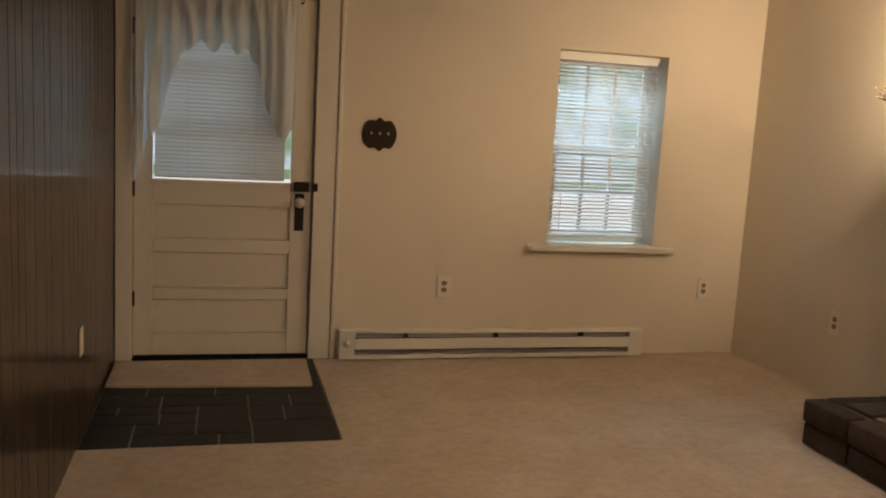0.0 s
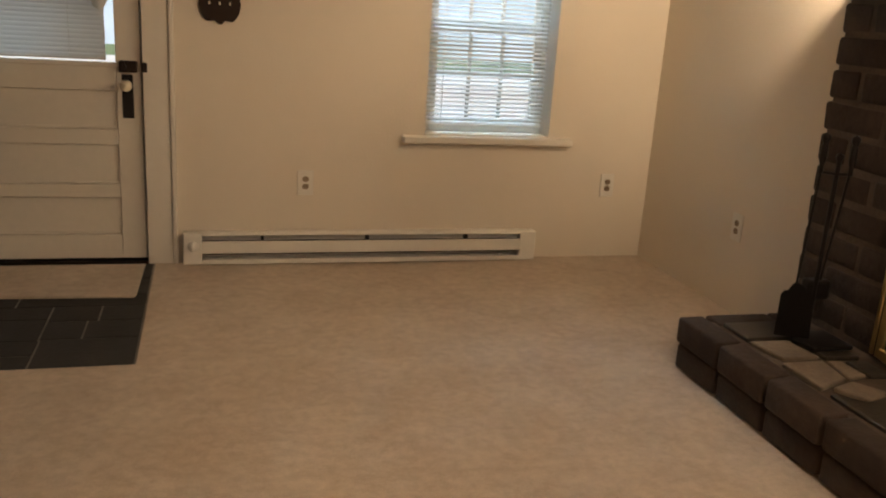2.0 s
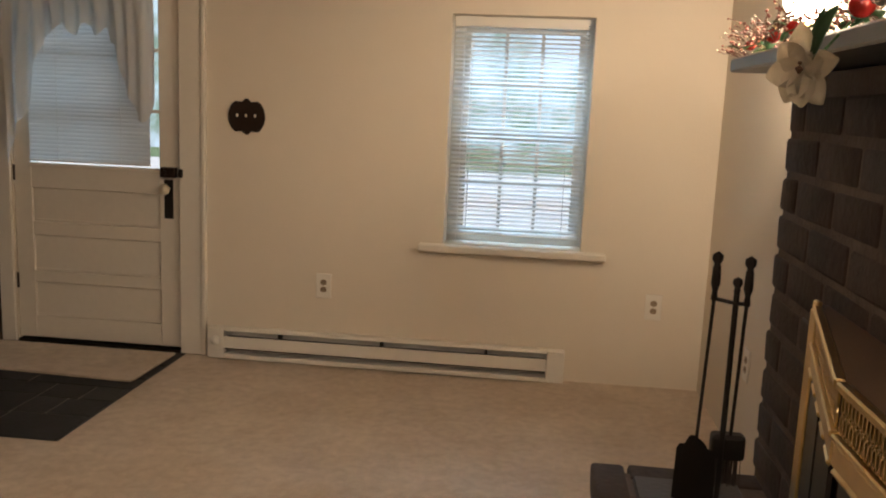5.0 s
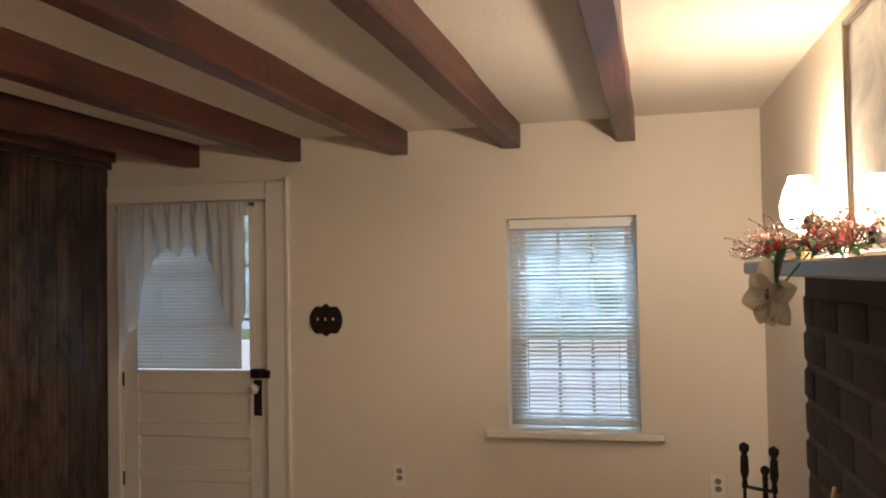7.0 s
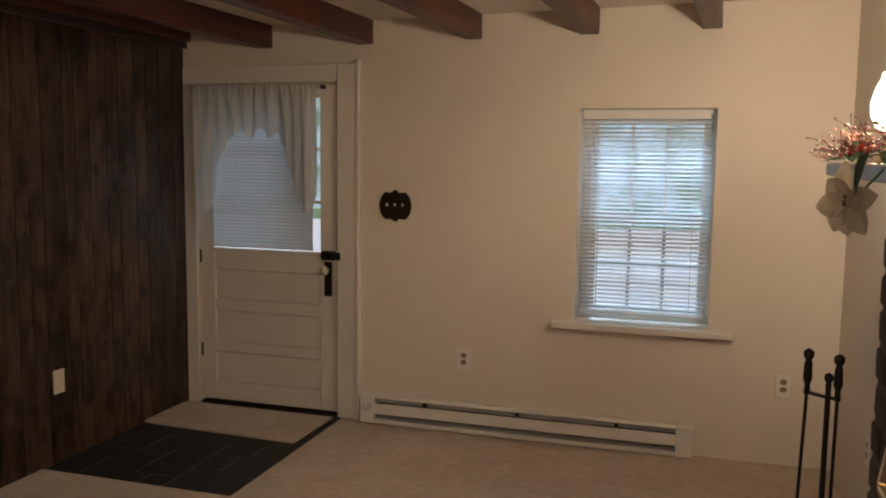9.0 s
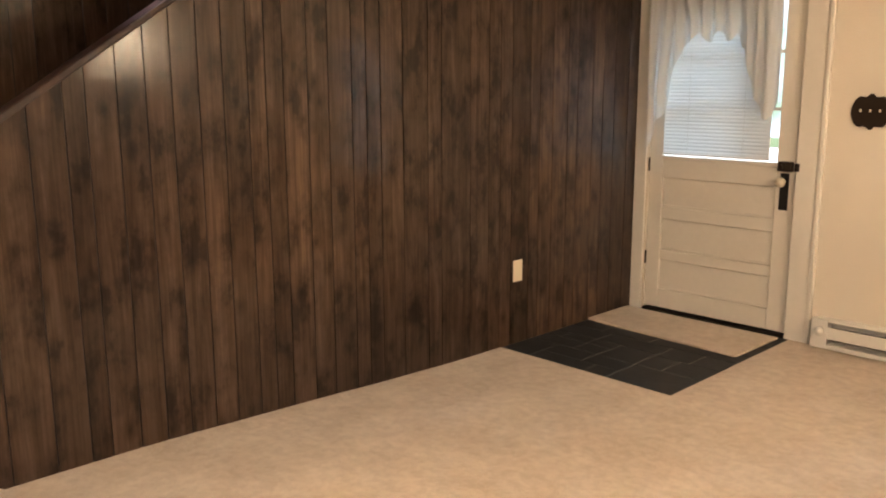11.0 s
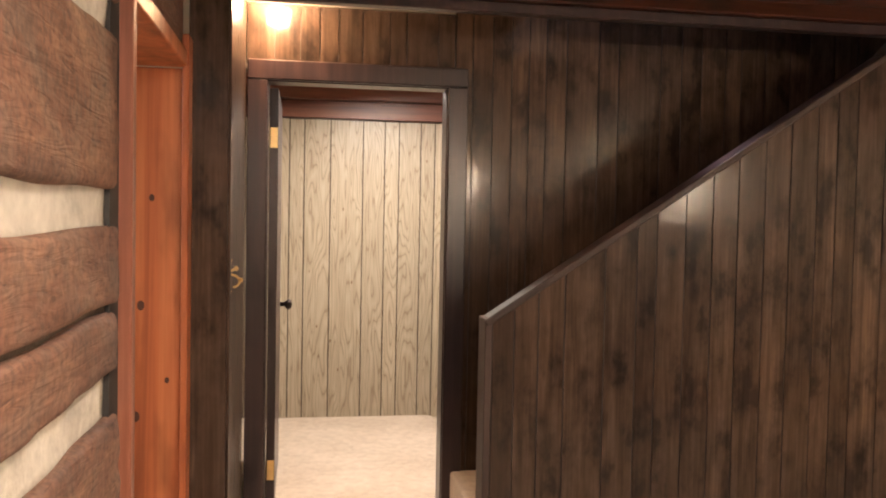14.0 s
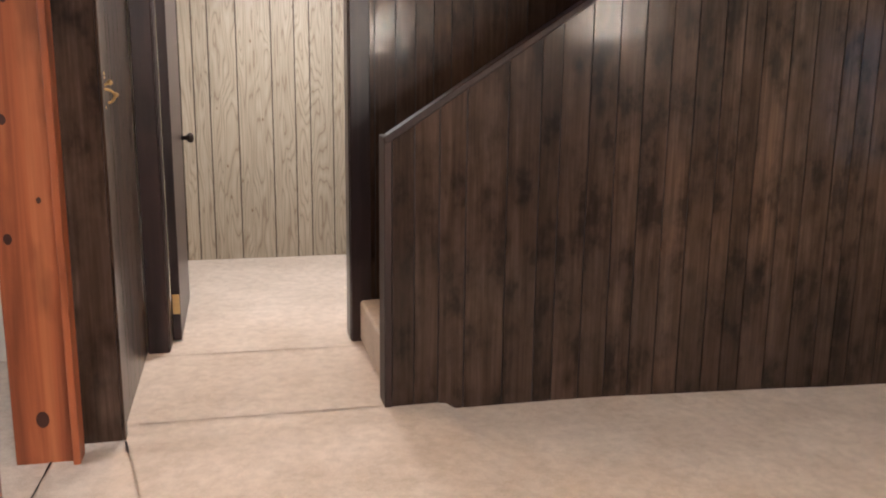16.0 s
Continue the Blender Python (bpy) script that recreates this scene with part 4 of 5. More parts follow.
# outside
g = bmesh.new()
bmesh.ops.create_grid(g, x_segments=2, y_segments=2, size=200, matrix=Matrix.Translation((3, 0, -0.45)))
grass = Nodes("lawn", 0.9)
gb = grass.noise(0.5, 5)
grass.color(grass.mix(gb, (0.07, 0.11, 0.045), (0.12, 0.17, 0.07)))
structure("ground", g, grass.mat, "green lawn outside")
drive = box(-9.0, 6.8, -0.44, 20.0, 24.0, -0.33)
structure("road", drive, "drive", "pale concrete drive outside")
# Emissive sheet: the daylight on trees and sky is put into its colour.
bd = Nodes("self-lit distant trees", 0.9)
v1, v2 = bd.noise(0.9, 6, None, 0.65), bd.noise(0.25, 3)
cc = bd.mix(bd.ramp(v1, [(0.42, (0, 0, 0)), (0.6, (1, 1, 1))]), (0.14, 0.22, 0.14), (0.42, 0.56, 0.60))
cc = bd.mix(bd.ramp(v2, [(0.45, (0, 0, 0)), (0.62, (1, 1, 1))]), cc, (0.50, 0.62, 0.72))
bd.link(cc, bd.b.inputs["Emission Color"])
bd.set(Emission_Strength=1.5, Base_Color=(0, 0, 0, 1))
structure("backdrop", box(-25, 30, -0.45, 35, 30.1, 14), bd.mat, "self-lit backdrop of blurred distant trees and pale sky")

# ---- baseboard heater ----
heat = thing("baseboard_heater", (5.02, 6.07, 0), "long white electric baseboard heater with a round dial", "heater")
h0, h1 = 4.111, 5.940
part("back_plate", box(h0 + 0.002, FY - 0.006, 0.012, h1 - 0.002, FY - 0.001, 0.163), "heater", heat)
part("end_cap", box(h0, 6.030, 0.006, h0 + 0.088, FY - 0.007, 0.166, 0.004), "heater", heat)
part("end_cap", box(h1 - 0.088, 6.030, 0.006, h1, FY - 0.007, 0.166, 0.004), "heater", heat)
part("front_cover", box(h0 + 0.088, 6.028, 0.062, h1 - 0.088, 6.034, 0.125, 0.002), "heater", heat)
tp = prism([(6.045, 0.166), (FY - 0.007, 0.166), (FY - 0.007, 0.162), (6.033, 0.152), (6.030, 0.154)], "x", h0 + 0.088, h1 - 0.088)
part("top_cover", tp, "heater", heat)
part("bottom_lip", box(h0 + 0.088, 6.030, 0.006, h1 - 0.088, FY - 0.007, 0.030, 0.003), "heater", heat)
part("heating_element", box(h0 + 0.09, 6.050, 0.05, h1 - 0.09, 6.088, 0.115), "dark", heat)
for x in (4.49, 5.02, 5.55):
    part("bracket", box(x - 0.006, 6.034, 0.115, x + 0.006, 6.085, 0.150), "dark", heat)
dl = part("dial", lathe([(0.0, 0), (0.026, 0.0), (0.024, 0.010), (0.016, 0.013), (0.014, 0.022), (0.0, 0.023)], 0, 0, 24), "plastic_white", heat, "round white thermostat dial", True)
turned(dl, (4.157, 6.029, 0.100), 90)


def outlet(name, at, turn, label):
    th = thing(name, (0, 0, 0), label, "socket", "wall sockets")
    part("cover_plate", box(-0.040, -0.007, -0.064, 0.040, -0.0005, 0.064, 0.003, segments=2), "heater", th)
    for z in (-0.019, 0.019):
        r = prism([(0.018 * math.cos(a) if abs(math.cos(a)) < 0.9 else 0.016 * (1 if math.cos(a) > 0 else -1), z + 0.0145 * math.sin(a)) for a in [2 * math.pi * k / 16 for k in range(16)]], "y", -0.0085, -0.006)
        rc = part("receptacle", r, "plastic_grey", th, "greyish brown receptacle")
        for x in (-0.006, 0.006):
            part("slot", box(x - 0.001, -0.0092, z - 0.002, x + 0.001, -0.0086, z + 0.006), "dark", rc)
    part("screw", rod((0, -0.0075, 0), (0, -0.006, 0), 0.003, 8), "steel", th)
    th.matrix_basis = Matrix.Translation(at) @ Matrix.Rotation(radians(turn), 4, "Z")
    return th


M["plastic_grey"] = plain("tan receptacle plastic", (0.24, 0.18, 0.12), 0.4, vary=0.03, bump=0)
o1 = outlet("wall_socket", (4.703, FY - 0.001, 0.409), 0, "white double wall socket low on the cream wall")
for at, turn in (((6.356, FY - 0.001, 0.409), 0), ((RX - 0.001, 5.205, 0.405), -90)):
    copy_thing(o1, Matrix.Translation(at) @ Matrix.Rotation(radians(turn), 4, "Z"))

bp = thing("blank_plate", (PX, 4.99, 0.40), "plain ivory cover plate on dark paneling", "wall plate")
part("plate", box(PX + 0.0005, 4.953, 0.341, PX + 0.007, 5.026, 0.459, 0.003, segments=2), "plastic", bp)
for z in (0.37, 0.43):
    part("screw", rod((PX + 0.007, 4.99, z), (PX + 0.0085, 4.99, z), 0.003, 8), "plastic", bp)

# ornate switch plate
sw = thing("switch_plate", (4.294, FY, 1.245), "ornate scalloped dark bronze plate with three toggle switches", "light switch")
n = 72
pts = []
for k in range(n):
    a = 2 * math.pi * k / n
    c8, s8 = math.cos(a), math.sin(a)
    r = 1 / max(abs(c8) / 0.092, abs(s8) / 0.076, (abs(c8) + abs(s8)) / 0.132)
    r *= 1 + 0.035 * math.cos(8 * a)
    if abs(c8) < 0.14:
        r += 0.011
    pts.append((4.294 + r * c8, 1.245 + r * s8))
swb = prism(pts, "y", FY - 0.010, FY - 0.0005)
bmesh.ops.bevel(swb, geom=[e for e in swb.edges if all(v.co.y < FY - 0.005 for v in e.verts)], offset=0.005, segments=2, affect="EDGES")
part("plate", swb, "bronze", sw)
for x in (-0.046, 0, 0.046):
    part("toggle", box(4.294 + x - 0.004, FY - 0.022, 1.243, 4.294 + x + 0.004, FY - 0.010, 1.258, 0.002), "plastic", sw, "ivory toggle")

# brass hook on the hall wall
hk = thing("wall_hook", (2.978, 1.218, 1.20), "small polished brass coat hook on dark paneling", "hook")
part("back_plate", box(2.968, 1.219, 1.165, 2.988, 1.224, 1.255, 0.003, segments=2), "brass", hk)
cu = bmesh.new()
prev = None
for k in range(9):
    a = k / 8 * math.pi * 0.9
    p = (2.978, 1.228 + 0.030 * math.sin(a), 1.215 - 0.022 * (1 - math.cos(a)))
    if prev:
        rod(prev, p, 0.0042, 8, bm=cu)
    prev = p
part("hook_arm", cu, "brass", hk, smooth=True)
part("hook_ball", ball((2.978, 1.246, 1.235), 0.009, sub=2), "brass", hk, smooth=True)
for hx, hy, hz_, hr in ((2.978, 1.225, 1.262, 0.008), (2.970, 1.225, 1.250, 0.006), (2.986, 1.225, 1.250, 0.006), (2.978, 1.225, 1.158, 0.007), (2.978, 1.262, 1.197, 0.008)):
    part("scroll", ball((hx, hy, hz_), hr, sub=2), "brass", hk, smooth=True)
part("upper_arm", rod((2.978, 1.224, 1.225), (2.978, 1.246, 1.235), 0.004, 8), "brass", hk)

# ---- on and round the fireplace ----
def spread(a, b, w):
    """A frame on a leaning upright face from plan point a to b: along, up and out."""
    d = (Vector((*b, 0)) - Vector((*a, 0)))
    return d.normalized(), d.length, Vector((d.y, -d.x, 0)).normalized() * w


SCREEN = [(6.485, 4.115), (6.325, 3.46), (6.325, 3.10), (6.485, 2.45)]
scr = thing("fireplace_screen", (6.40, 3.22, 0.224), "polished brass fireplace surround with pierced top band and smoked glass doors", "fire screen")


def slab_on(a, b, u0, u1, z0, z1, t0, t1, bm=None, bevel=0.0):
    """A board on the face a-b, from u0 to u1 metres along it, z0 to z1 high, t0 to t1 out of it towards the room."""
    along, length, out = spread(a, b, 1.0)
    if out.x > 0:
        out = -out
    bm = box(u0, t0, z0, u1, t1, z1, bevel) if bm is None else box(u0, t0, z0, u1, t1, z1, bevel, bm=bm)
    m = Matrix(((along.x, out.x, 0, a[0]), (along.y, out.y, 0, a[1]), (0, 0, 1, 0), (0, 0, 0, 1)))
    return bm, m


def put_on(name, a, b, u0, u1, z0, z1, t0, t1, mat, parent, bevel=0.002, label=""):
    bm, m = slab_on(a, b, u0, u1, z0, z1, t0, t1, None, bevel)
    bmesh.ops.transform(bm, matrix=m, verts=bm.verts[:])
    return part(name, bm, mat, parent, label)


def pierced(a, b, u0, u1, z0, z1, parent):
    """A band of brass with rows of upright links cut through it."""
    bm = bmesh.new()
    along, length, out = spread(a, b, 1.0)
    if out.x > 0:
        out = -out
    m = Matrix(((along.x, out.x, 0, a[0]), (along.y, out.y, 0, a[1]), (0, 0, 1, 0), (0, 0, 0, 1)))
    rows, pitch = 2, 0.017
    h = (z1 - z0) / rows
    for r in range(rows):
        n = int((u1 - u0) / pitch)
        for k in range(n):
            cx, cz = u0 + pitch * (k + 0.5), z0 + h * (r + 0.5)
            ring_o = [(cx + 0.0082 * sx, cz + h * 0.48 * sz) for sx, sz in ((-1, -0.6), (-0.5, -1), (0.5, -1), (1, -0.6), (1, 0.6), (0.5, 1), (-0.5, 1), (-1, 0.6))]
            ring_i = [(cx + 0.0048 * sx, cz + h * 0.36 * sz) for sx, sz in ((-1, -0.6), (-0.5, -1), (0.5, -1), (1, -0.6), (1, 0.6), (0.5, 1), (-0.5, 1), (-1, 0.6))]
            lay4 = [[bm.verts.new((x, t, z)) for x, z in ring] for ring, t in ((ring_o, 0.010), (ring_i, 0.010), (ring_i, 0.006), (ring_o, 0.006))]
            for p, q in zip(lay4, lay4[1:] + lay4[:1]):
                for i in range(8):
                    bm.faces.new((p[i], p[(i + 1) % 8], q[(i + 1) % 8], q[i]))
    bmesh.ops.transform(bm, matrix=m, verts=bm.verts[:])
    return part("pierced_band", bm, "brass", parent, "pierced brass band of linked ovals", kind="stuff")


SBZ, STZ = 0.226, 0.885
for a, b in zip(SCREEN, SCREEN[1:]):
    L_ = (Vector(b) - Vector(a)).length
    put_on("top_rail", a, b, 0.004, L_ - 0.004, STZ - 0.018, STZ, 0.0, 0.022, "brass", scr, 0.004)
    put_on("band_rail", a, b, 0.004, L_ - 0.004, STZ - 0.112, STZ - 0.098, 0.0, 0.020, "brass", scr, 0.003)
    put_on("band_back", a, b, 0.004, L_ - 0.004, STZ - 0.098, STZ - 0.019, 0.0, 0.003, "dark", scr, 0.0, "dark band behind the piercing")
    pierced(a, b, 0.012, L_ - 0.012, STZ - 0.096, STZ - 0.020, scr)
    put_on("lower_rail", a, b, 0.004, L_ - 0.004, STZ - 0.160, STZ - 0.113, 0.004, 0.014, "brass", scr, 0.004)
    n_d = 2
    for k in range(n_d):
        u0, u1 = 0.03 + (L_ - 0.06) * k / n_d, 0.03 + (L_ - 0.06) * (k + 1) / n_d
        gd = put_on("glass_door", a, b, u0 + 0.003, u1 - 0.003, SBZ + 0.045, STZ - 0.162, 0.002, 0.007, "smoke", scr, 0.001, "smoked glass door")
        put_on("door_edge", a, b, u1 - 0.003, u1 + 0.003, SBZ + 0.045, STZ - 0.162, 0.002, 0.011, "iron", gd, 0.001)
    put_on("bottom_rail", a, b, 0.004, L_ - 0.004, SBZ, SBZ + 0.040, 0.0, 0.018, "brass", scr, 0.004)
    # scallops along the lower rail
    for k in range(5):
        u = 0.06 + (L_ - 0.12) * k / 4
        bm, m = slab_on(a, b, u - 0.045, u + 0.045, STZ - 0.172, STZ - 0.158, 0.006, 0.017, None, 0.005)
        bmesh.ops.transform(bm, matrix=m, verts=bm.verts[:])
        part("scallop", bm, "brass", scr)
for p in SCREEN[:1] + SCREEN[3:]:
    part("side_post", box(p[0] - 0.018, p[1] - 0.018, SBZ, p[0] - 0.004, p[1] + 0.018, STZ + 0.01, 0.004), "brass", scr)
    part("side_trim", box(p[0] - 0.012, p[1] + 0.030, SBZ, p[0] - 0.002, p[1] + 0.048, STZ - 0.02, 0.003), "brass", scr)
    part("side_flange", box(p[0] - 0.006, p[1] - 0.03, SBZ, p[0] - 0.002, p[1] + 0.05, STZ - 0.01, 0.001), "iron", scr)
# top plate that closes the surround to the brick
tpz = [(x, y) for x, y in SCREEN] + [(CX + 0.002, 2.45), (CX + 0.002, 4.115)]
part("top_plate", prism([tpz[0], tpz[1], tpz[2], tpz[3], tpz[4], tpz[5]], "z", STZ - 0.004, STZ - 0.001), "top_brown", scr, "brown top plate")

# fire tools
tools = thing("fire_tool_set", (6.355, 4.27, 0.224), "black iron shovel and brush on a hearth stand", "fireplace tools")
tb = box(6.265, 4.19, 0.224, 6.435, 4.35, 0.240, 0.006, segments=2)
part("base", tb, "iron", tools)
part("pole", rod((6.318, 4.30, 0.240), (6.318, 4.30, 0.87), 0.008, 12), "iron", tools, smooth=False)
part("top_knob", lathe([(0, 0.865), (0.010, 0.87), (0.007, 0.878), (0.014, 0.892), (0.012, 0.903), (0, 0.91)], 6.318, 4.30, 14), "iron", tools, smooth=True)
hold = bmesh.new()
HOOKS = [(6.262, 4.315), (6.338, 4.262)]
for x, y in HOOKS:
    rod((6.318, 4.30, 0.835), (x, y, 0.842), 0.0055, 8, bm=hold)
    ball((x, y, 0.842), 0.010, bm=hold, sub=1)
part("holder", hold, "iron", tools)


def tool(name, top, foot, head):
    x, y = top
    t = part(name, rod((x, y, 0.85), (*foot, 0.30), 0.005, 8), "iron", tools)
    part("handle", lathe([(0.0, 0.835), (0.010, 0.84), (0.007, 0.865), (0.013, 0.885), (0.011, 0.93), (0.008, 0.940), (0.015, 0.952), (0.015, 0.966), (0.0, 0.976)], x, y, 12), "iron", t, smooth=True)
    head(t)


def shovel_head(t):
    bm = bmesh.new()
    n, m_ = 12, 12
    g = []
    for i in range(n + 1):
        u = i / n * 2 - 1
        col = []
        for j in range(m_ + 1):
            v = j / m_
            wd = 0.058 * (0.45 + 0.55 * min(1, v * 4)) if v < 0.25 else 0.055 + 0.006 * v
            col.append(bm.verts.new((6.238 + 0.88 * wd * u + 0.010 * u * u, 4.300 - 0.45 * wd * u - 0.01 * v, 0.445 - 0.20 * v - 0.02 * u * u * (v < 0.1))))
        g.append(col)
    for i in range(n):
        for j in range(m_):
            bm.faces.new((g[i][j], g[i + 1][j], g[i + 1][j + 1], g[i][j + 1]))
    bmesh.ops.solidify(bm, geom=bm.faces[:], thickness=0.0025)
    part("shovel_blade", bm, "iron", t, smooth=False)


def brush_head(t):
    hd = part("brush_block", box(6.292, 4.296, 0.375, 6.386, 4.350, 0.450, 0.012, segments=2), "iron", t)
    br = bmesh.new()
    r = random.Random(2)
    for k in range(90):
        x, y = r.uniform(6.302, 6.378), r.uniform(4.302, 4.348)
        rod((x, y, 0.378), (x + r.uniform(-.006, .006), y + r.uniform(-.006, .006), 0.295 + r.uniform(0, .01)), 0.0013, 4, bm=br)
    part("bristles", br, "bristle", hd, "dark brown bristles", kind="stuff")


tool("shovel", HOOKS[0], (6.247, 4.315), shovel_head)
tool("brush", HOOKS[1], (6.345, 4.330), brush_head)

# mantel lamps
def mantel_lamp(x, y, label):
    th = thing("mantel_lamp", (x, y, 1.5205), label, "lamp", "lamps on the mantel")
    part("base", lathe([(0.0, 1.5205), (0.042, 1.5205), (0.044, 1.528), (0.020, 1.538), (0.012, 1.552), (0.026, 1.572), (0.024, 1.588), (0.012, 1.600), (0.014, 1.612), (0.0, 1.613)], x, y, 24), "brass", th, smooth=True)
    sh = part("shade", lathe([(0.022, 1.614), (0.045, 1.630), (0.060, 1.665), (0.062, 1.700), (0.050, 1.745), (0.036, 1.775), (0.034, 1.790)], x, y, 28), "bulb", th, "glowing frosted glass shade", True)
    sh.visible_shadow = False
    return th


mantel_lamp(LAMPS[0][0], LAMPS[0][1], "lit mantel lamp with frosted glass shade beside the framed picture")
mantel_lamp(LAMPS[1][0], LAMPS[1][1], "lit frosted glass mantel lamp on the far side of the picture")

# Invented fixture round the overhead fill, out of view between the beams.
cl = thing("ceiling_light", (5.70, 1.75, ceil_z(5.70)), "small flush white ceiling fill light, added unseen between the beams", "ceiling light")
part("canopy", lathe([(0.0, 2.272), (0.13, 2.272), (0.135, 2.255), (0.12, 2.250), (0.0, 2.250)], 5.70, 1.75, 28), "heater", cl, smooth=False)
part("diffuser", lathe([(0.115, 2.249), (0.125, 2.20), (0.10, 2.15), (0.055, 2.13), (0.0, 2.125)], 5.70, 1.75, 28), "fill_glow", cl, "softly glowing diffuser of the added fill light", True)

# picture
pic = thing("framed_picture", (6.59, 3.72, 1.60), "large pale print in thin grey-gold frame on the mantel", "picture")
Y0, Y1, Z0, Z1 = 3.12, 4.33, 1.522, 2.235
fx0, fx1 = 6.572, 6.597
part("frame", box(fx0, Y1 - 0.022, Z0, fx1, Y1, Z1, 0.004), "frame_gold", pic)
part("frame", box(fx0, Y0, Z0, fx1, Y0 + 0.022, Z1, 0.004), "frame_gold", pic)
part("frame", box(fx0, Y0 + 0.022, Z1 - 0.022, fx1, Y1 - 0.022, Z1, 0.004), "frame_gold", pic)
part("frame", box(fx0, Y0 + 0.022, Z0, fx1, Y1 - 0.022, Z0 + 0.022, 0.004), "frame_gold", pic)
part("print", box(6.585, Y0 + 0.022, Z0 + 0.022, 6.590, Y1 - 0.022, Z1 - 0.022), "print", pic, "pale blue-grey washed landscape print")

# garland, baubles and the silk flower
gar = thing("mantel_garland", (6.40, 3.9, 1.5205), "red berry and twig garland with baubles lying along the dark mantel", "garland")
r = random.Random(11)


def along_mantel():
    y = r.uniform(2.9, 4.74)
    return Vector((6.37 + 0.045 * math.sin(y * 7) + r.gauss(0, 0.022), y, 1.538 + abs(r.gauss(0, 0.016)) + 0.012 * math.sin(y * 11)))


twigs, berries, leaves, glitter = bmesh.new(), bmesh.new(), bmesh.new(), bmesh.new()
for k in range(230):
    p = along_mantel()
    d = Vector((r.gauss(-0.2, 0.6), r.gauss(0, 1), abs(r.gauss(0.2, 0.5)))).normalized() * r.uniform(0.04, 0.10)
    mid = p + d * 0.5 + Vector((0, 0, 0.01))
    rod(p, mid, 0.0016, 5, bm=twigs)
    rod(mid, p + d, 0.0012, 5, bm=twigs)
    if p.z + d.z > 1.526:
        for q in (mid, p + d):
            ball(q + Vector((r.gauss(0, .004), r.gauss(0, .004), 0)), r.uniform(0.003, 0.0055), bm=berries if r.random() < 0.8 else glitter, sub=1)
for k in range(70):
    p = Vector((6.33 + r.gauss(0, 0.02), r.uniform(4.60, 4.79), 1.535 + abs(r.gauss(0, 0.03))))
    ball(p, r.uniform(0.003, 0.005), bm=berries if r.random() < 0.6 else glitter, sub=1)
    rod(p, p + Vector((0.01, -0.03, -0.01)), 0.001, 4, bm=twigs)


def leaf(bm, at, direction, up, length, width, curl=0.25, n=6):
    d, u = Vector(direction).normalized(), Vector(up)
    s = d.cross(u).normalized()
    u = s.cross(d).normalized()
    rows = []
    for i in range(n + 1):
        t = i / n
        w = width * math.sin(math.pi * min(1, t * 0.92 + 0.06)) ** 0.8
        c = Vector(at) + d * length * t - u * curl * length * t * t
        rows.append([bm.verts.new(c - s * w / 2 + u * w * 0.12), bm.verts.new(c - u * w * 0.05), bm.verts.new(c + s * w / 2 + u * w * 0.12)])
    for a, b in zip(rows, rows[1:]):
        for k in (0, 1):
            bm.faces.new((a[k], a[k + 1], b[k + 1], b[k]))


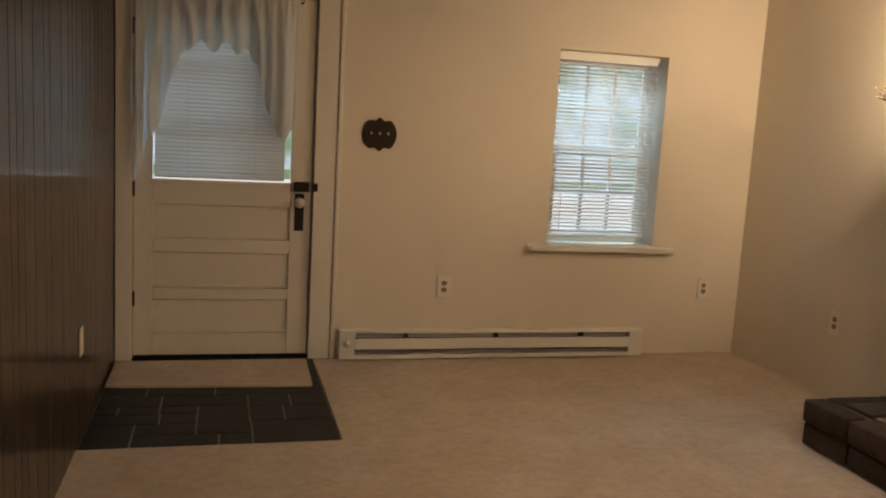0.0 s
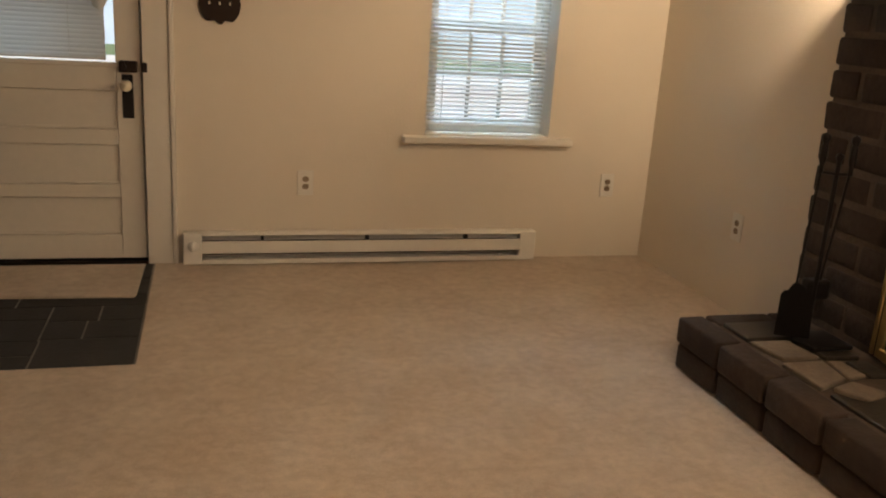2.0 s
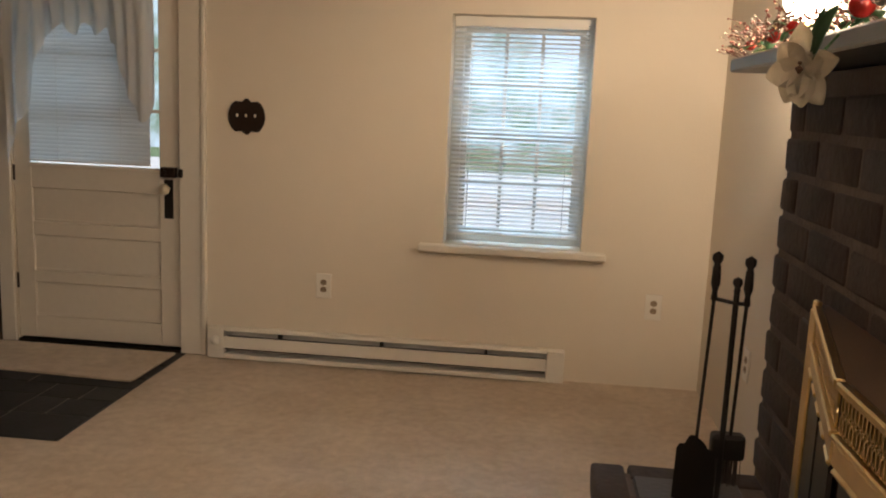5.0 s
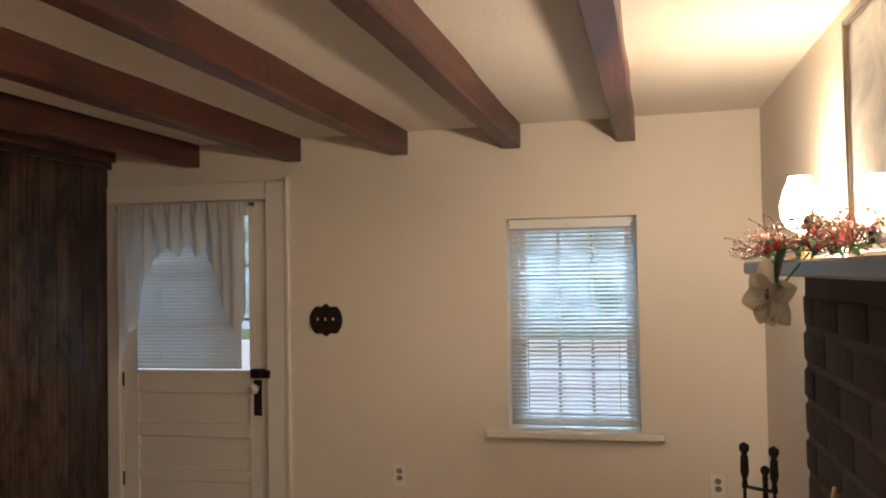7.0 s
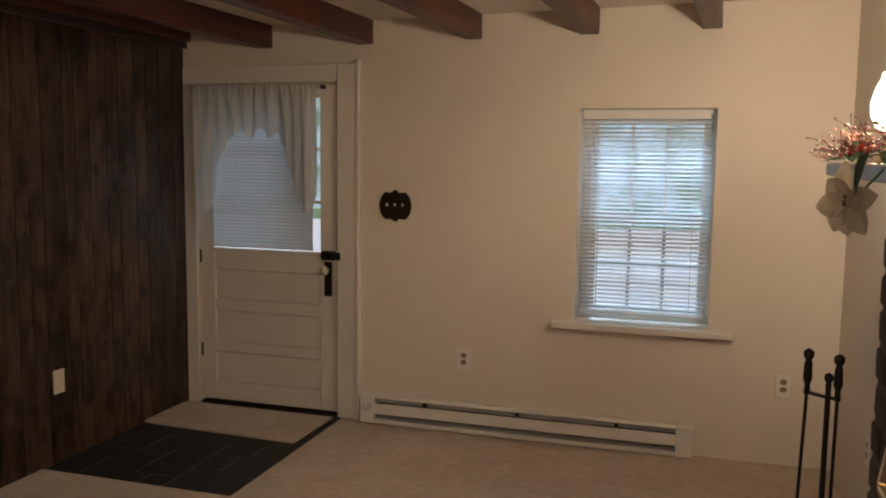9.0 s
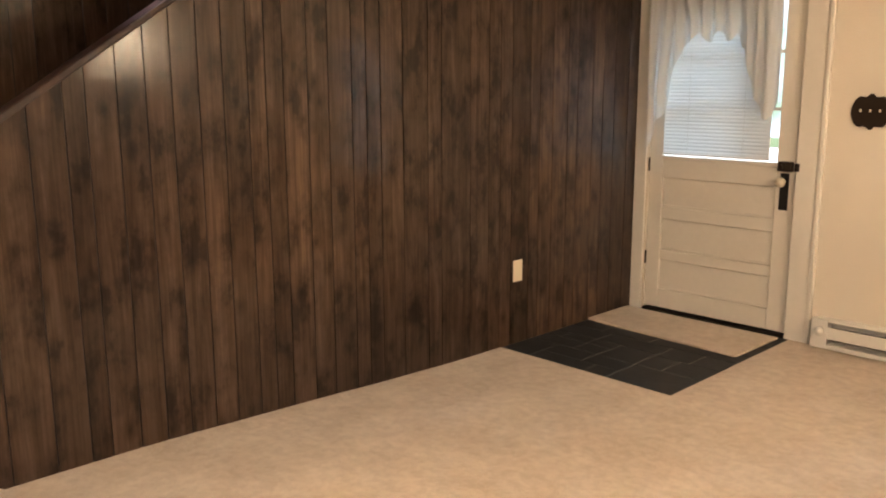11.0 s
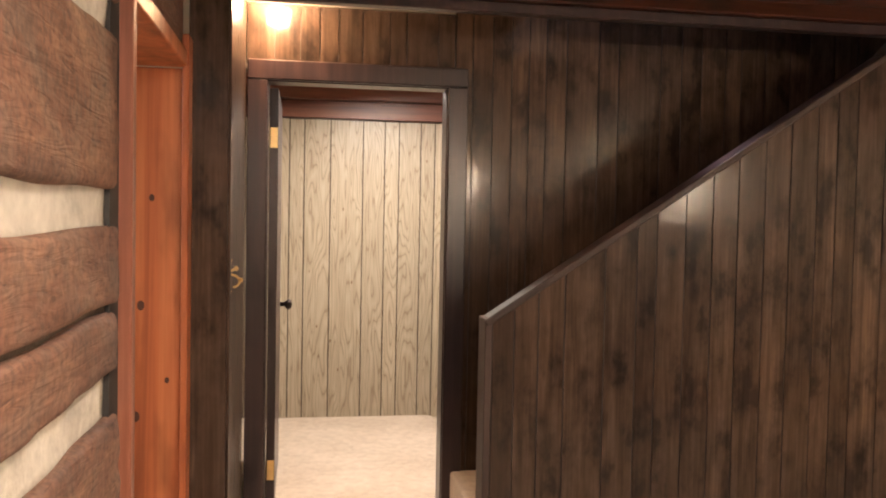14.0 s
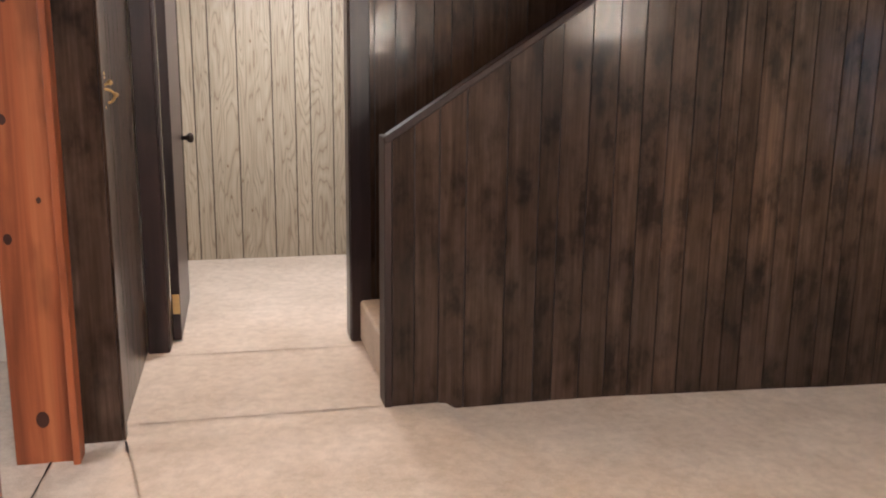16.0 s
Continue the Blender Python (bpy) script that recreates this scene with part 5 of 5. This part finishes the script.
for k in range(46):
    p = along_mantel()
    leaf(leaves, p, (r.gauss(-0.3, 0.7), r.gauss(0, 1), r.gauss(0.25, 0.3)), (0, 0, 1), r.uniform(0.04, 0.08), r.uniform(0.015, 0.03))
part("twigs", twigs, "twig", gar, "thin brown twigs", kind="stuff")
part("berries", berries, "bead", gar, "glossy reddish-brown berries", True, kind="stuff")
part("beads", glitter, "silver", gar, "shiny silver beads", True, kind="stuff")
part("leaves", leaves, "leaf", gar, "dark green silk leaves", kind="stuff")
for k, (y, z, rad, m_) in enumerate([(4.30, 1.556, 0.020, "berry"), (4.38, 1.552, 0.017, "silver"), (4.12, 1.560, 0.018, "berry"), (3.70, 1.565, 0.026, "berry"), (3.68, 1.604, 0.022, "silver"), (3.60, 1.57, 0.02, "silver"),
                                     (4.55, 1.55, 0.016, "berry"), (4.20, 1.553, 0.015, "silver"), (3.42, 1.56, 0.02, "berry"), (3.2, 1.56, 0.02, "silver")]):
    b = ball((6.345 + 0.01 * (k % 2), y, z), rad, sub=2)
    bb = part("bauble", b, m_, gar, "red glass bauble" if m_ == "berry" else "silver glass bauble", True)
    part("bauble_cap", rod((6.345 + 0.01 * (k % 2), y, z + rad - 0.001), (6.345 + 0.01 * (k % 2), y, z + rad + 0.006), 0.005, 8), "brass", bb)

flower = thing("silk_flower", (6.30, 3.93, 1.50), "cream silk poinsettia with green leaf hanging from the mantel", "artificial flower")
c0 = Vector((6.250, 3.668, 1.437))


def facing(d):
    """Turns a petal of a flower that faces -x to face the room's near end."""
    return (-0.8 * d[1] + 0.6 * d[0], 0.6 * d[1] + 0.8 * d[0], d[2])


PET = [((-0.12, 0.15, 1.0), 0.11, 0.045), ((-0.30, -0.9, 0.25), 0.088, 0.050), ((-0.25, -0.60, -0.85), 0.098, 0.050), ((-0.30, 0.35, -0.9), 0.085, 0.050),
       ((-0.30, 0.9, -0.2), 0.085, 0.050), ((-0.15, 0.6, 0.6), 0.085, 0.048), ((-0.25, -0.1, -0.75), 0.09, 0.05), ((-0.3, -0.5, 0.2), 0.06, 0.04)]
for d, ln, wd in PET:
    bm = bmesh.new()
    leaf(bm, c0, facing(d), (-0.6, -0.8, 0), ln * 0.82, wd * 1.15, 0.12, 8)
    bmesh.ops.solidify(bm, geom=bm.faces[:], thickness=0.0008)
    part("petal", bm, "petal", flower, smooth=True)
heart = bmesh.new()
for k in range(9):
    ball(c0 + Vector((-0.008, -0.011, 0)) + Vector((-0.003, r.gauss(0, 0.007), r.gauss(0, 0.007))), 0.0045, bm=heart, sub=1)
part("flower_heart", heart, "twig", flower, "small dark seed heads", kind="stuff")
for d, ln, wd in (((-0.05, -0.85, 0.75), 0.13, 0.055), ((0.0, -0.2, 1.0), 0.10, 0.045)):
    bm = bmesh.new()
    leaf(bm, c0 + Vector((0.008, -0.02, 0.02)), d, (-1, 0, 0), ln, wd, 0.1, 8)
    bmesh.ops.solidify(bm, geom=bm.faces[:], thickness=0.0008)
    part("leaf", bm, "leaf", flower, "dark green silk leaf", True)
part("stem", rod(c0 + Vector((0.004, 0, 0)), (6.345, 3.735 - 0.01, 1.535), 0.003, 6), "leaf", flower)
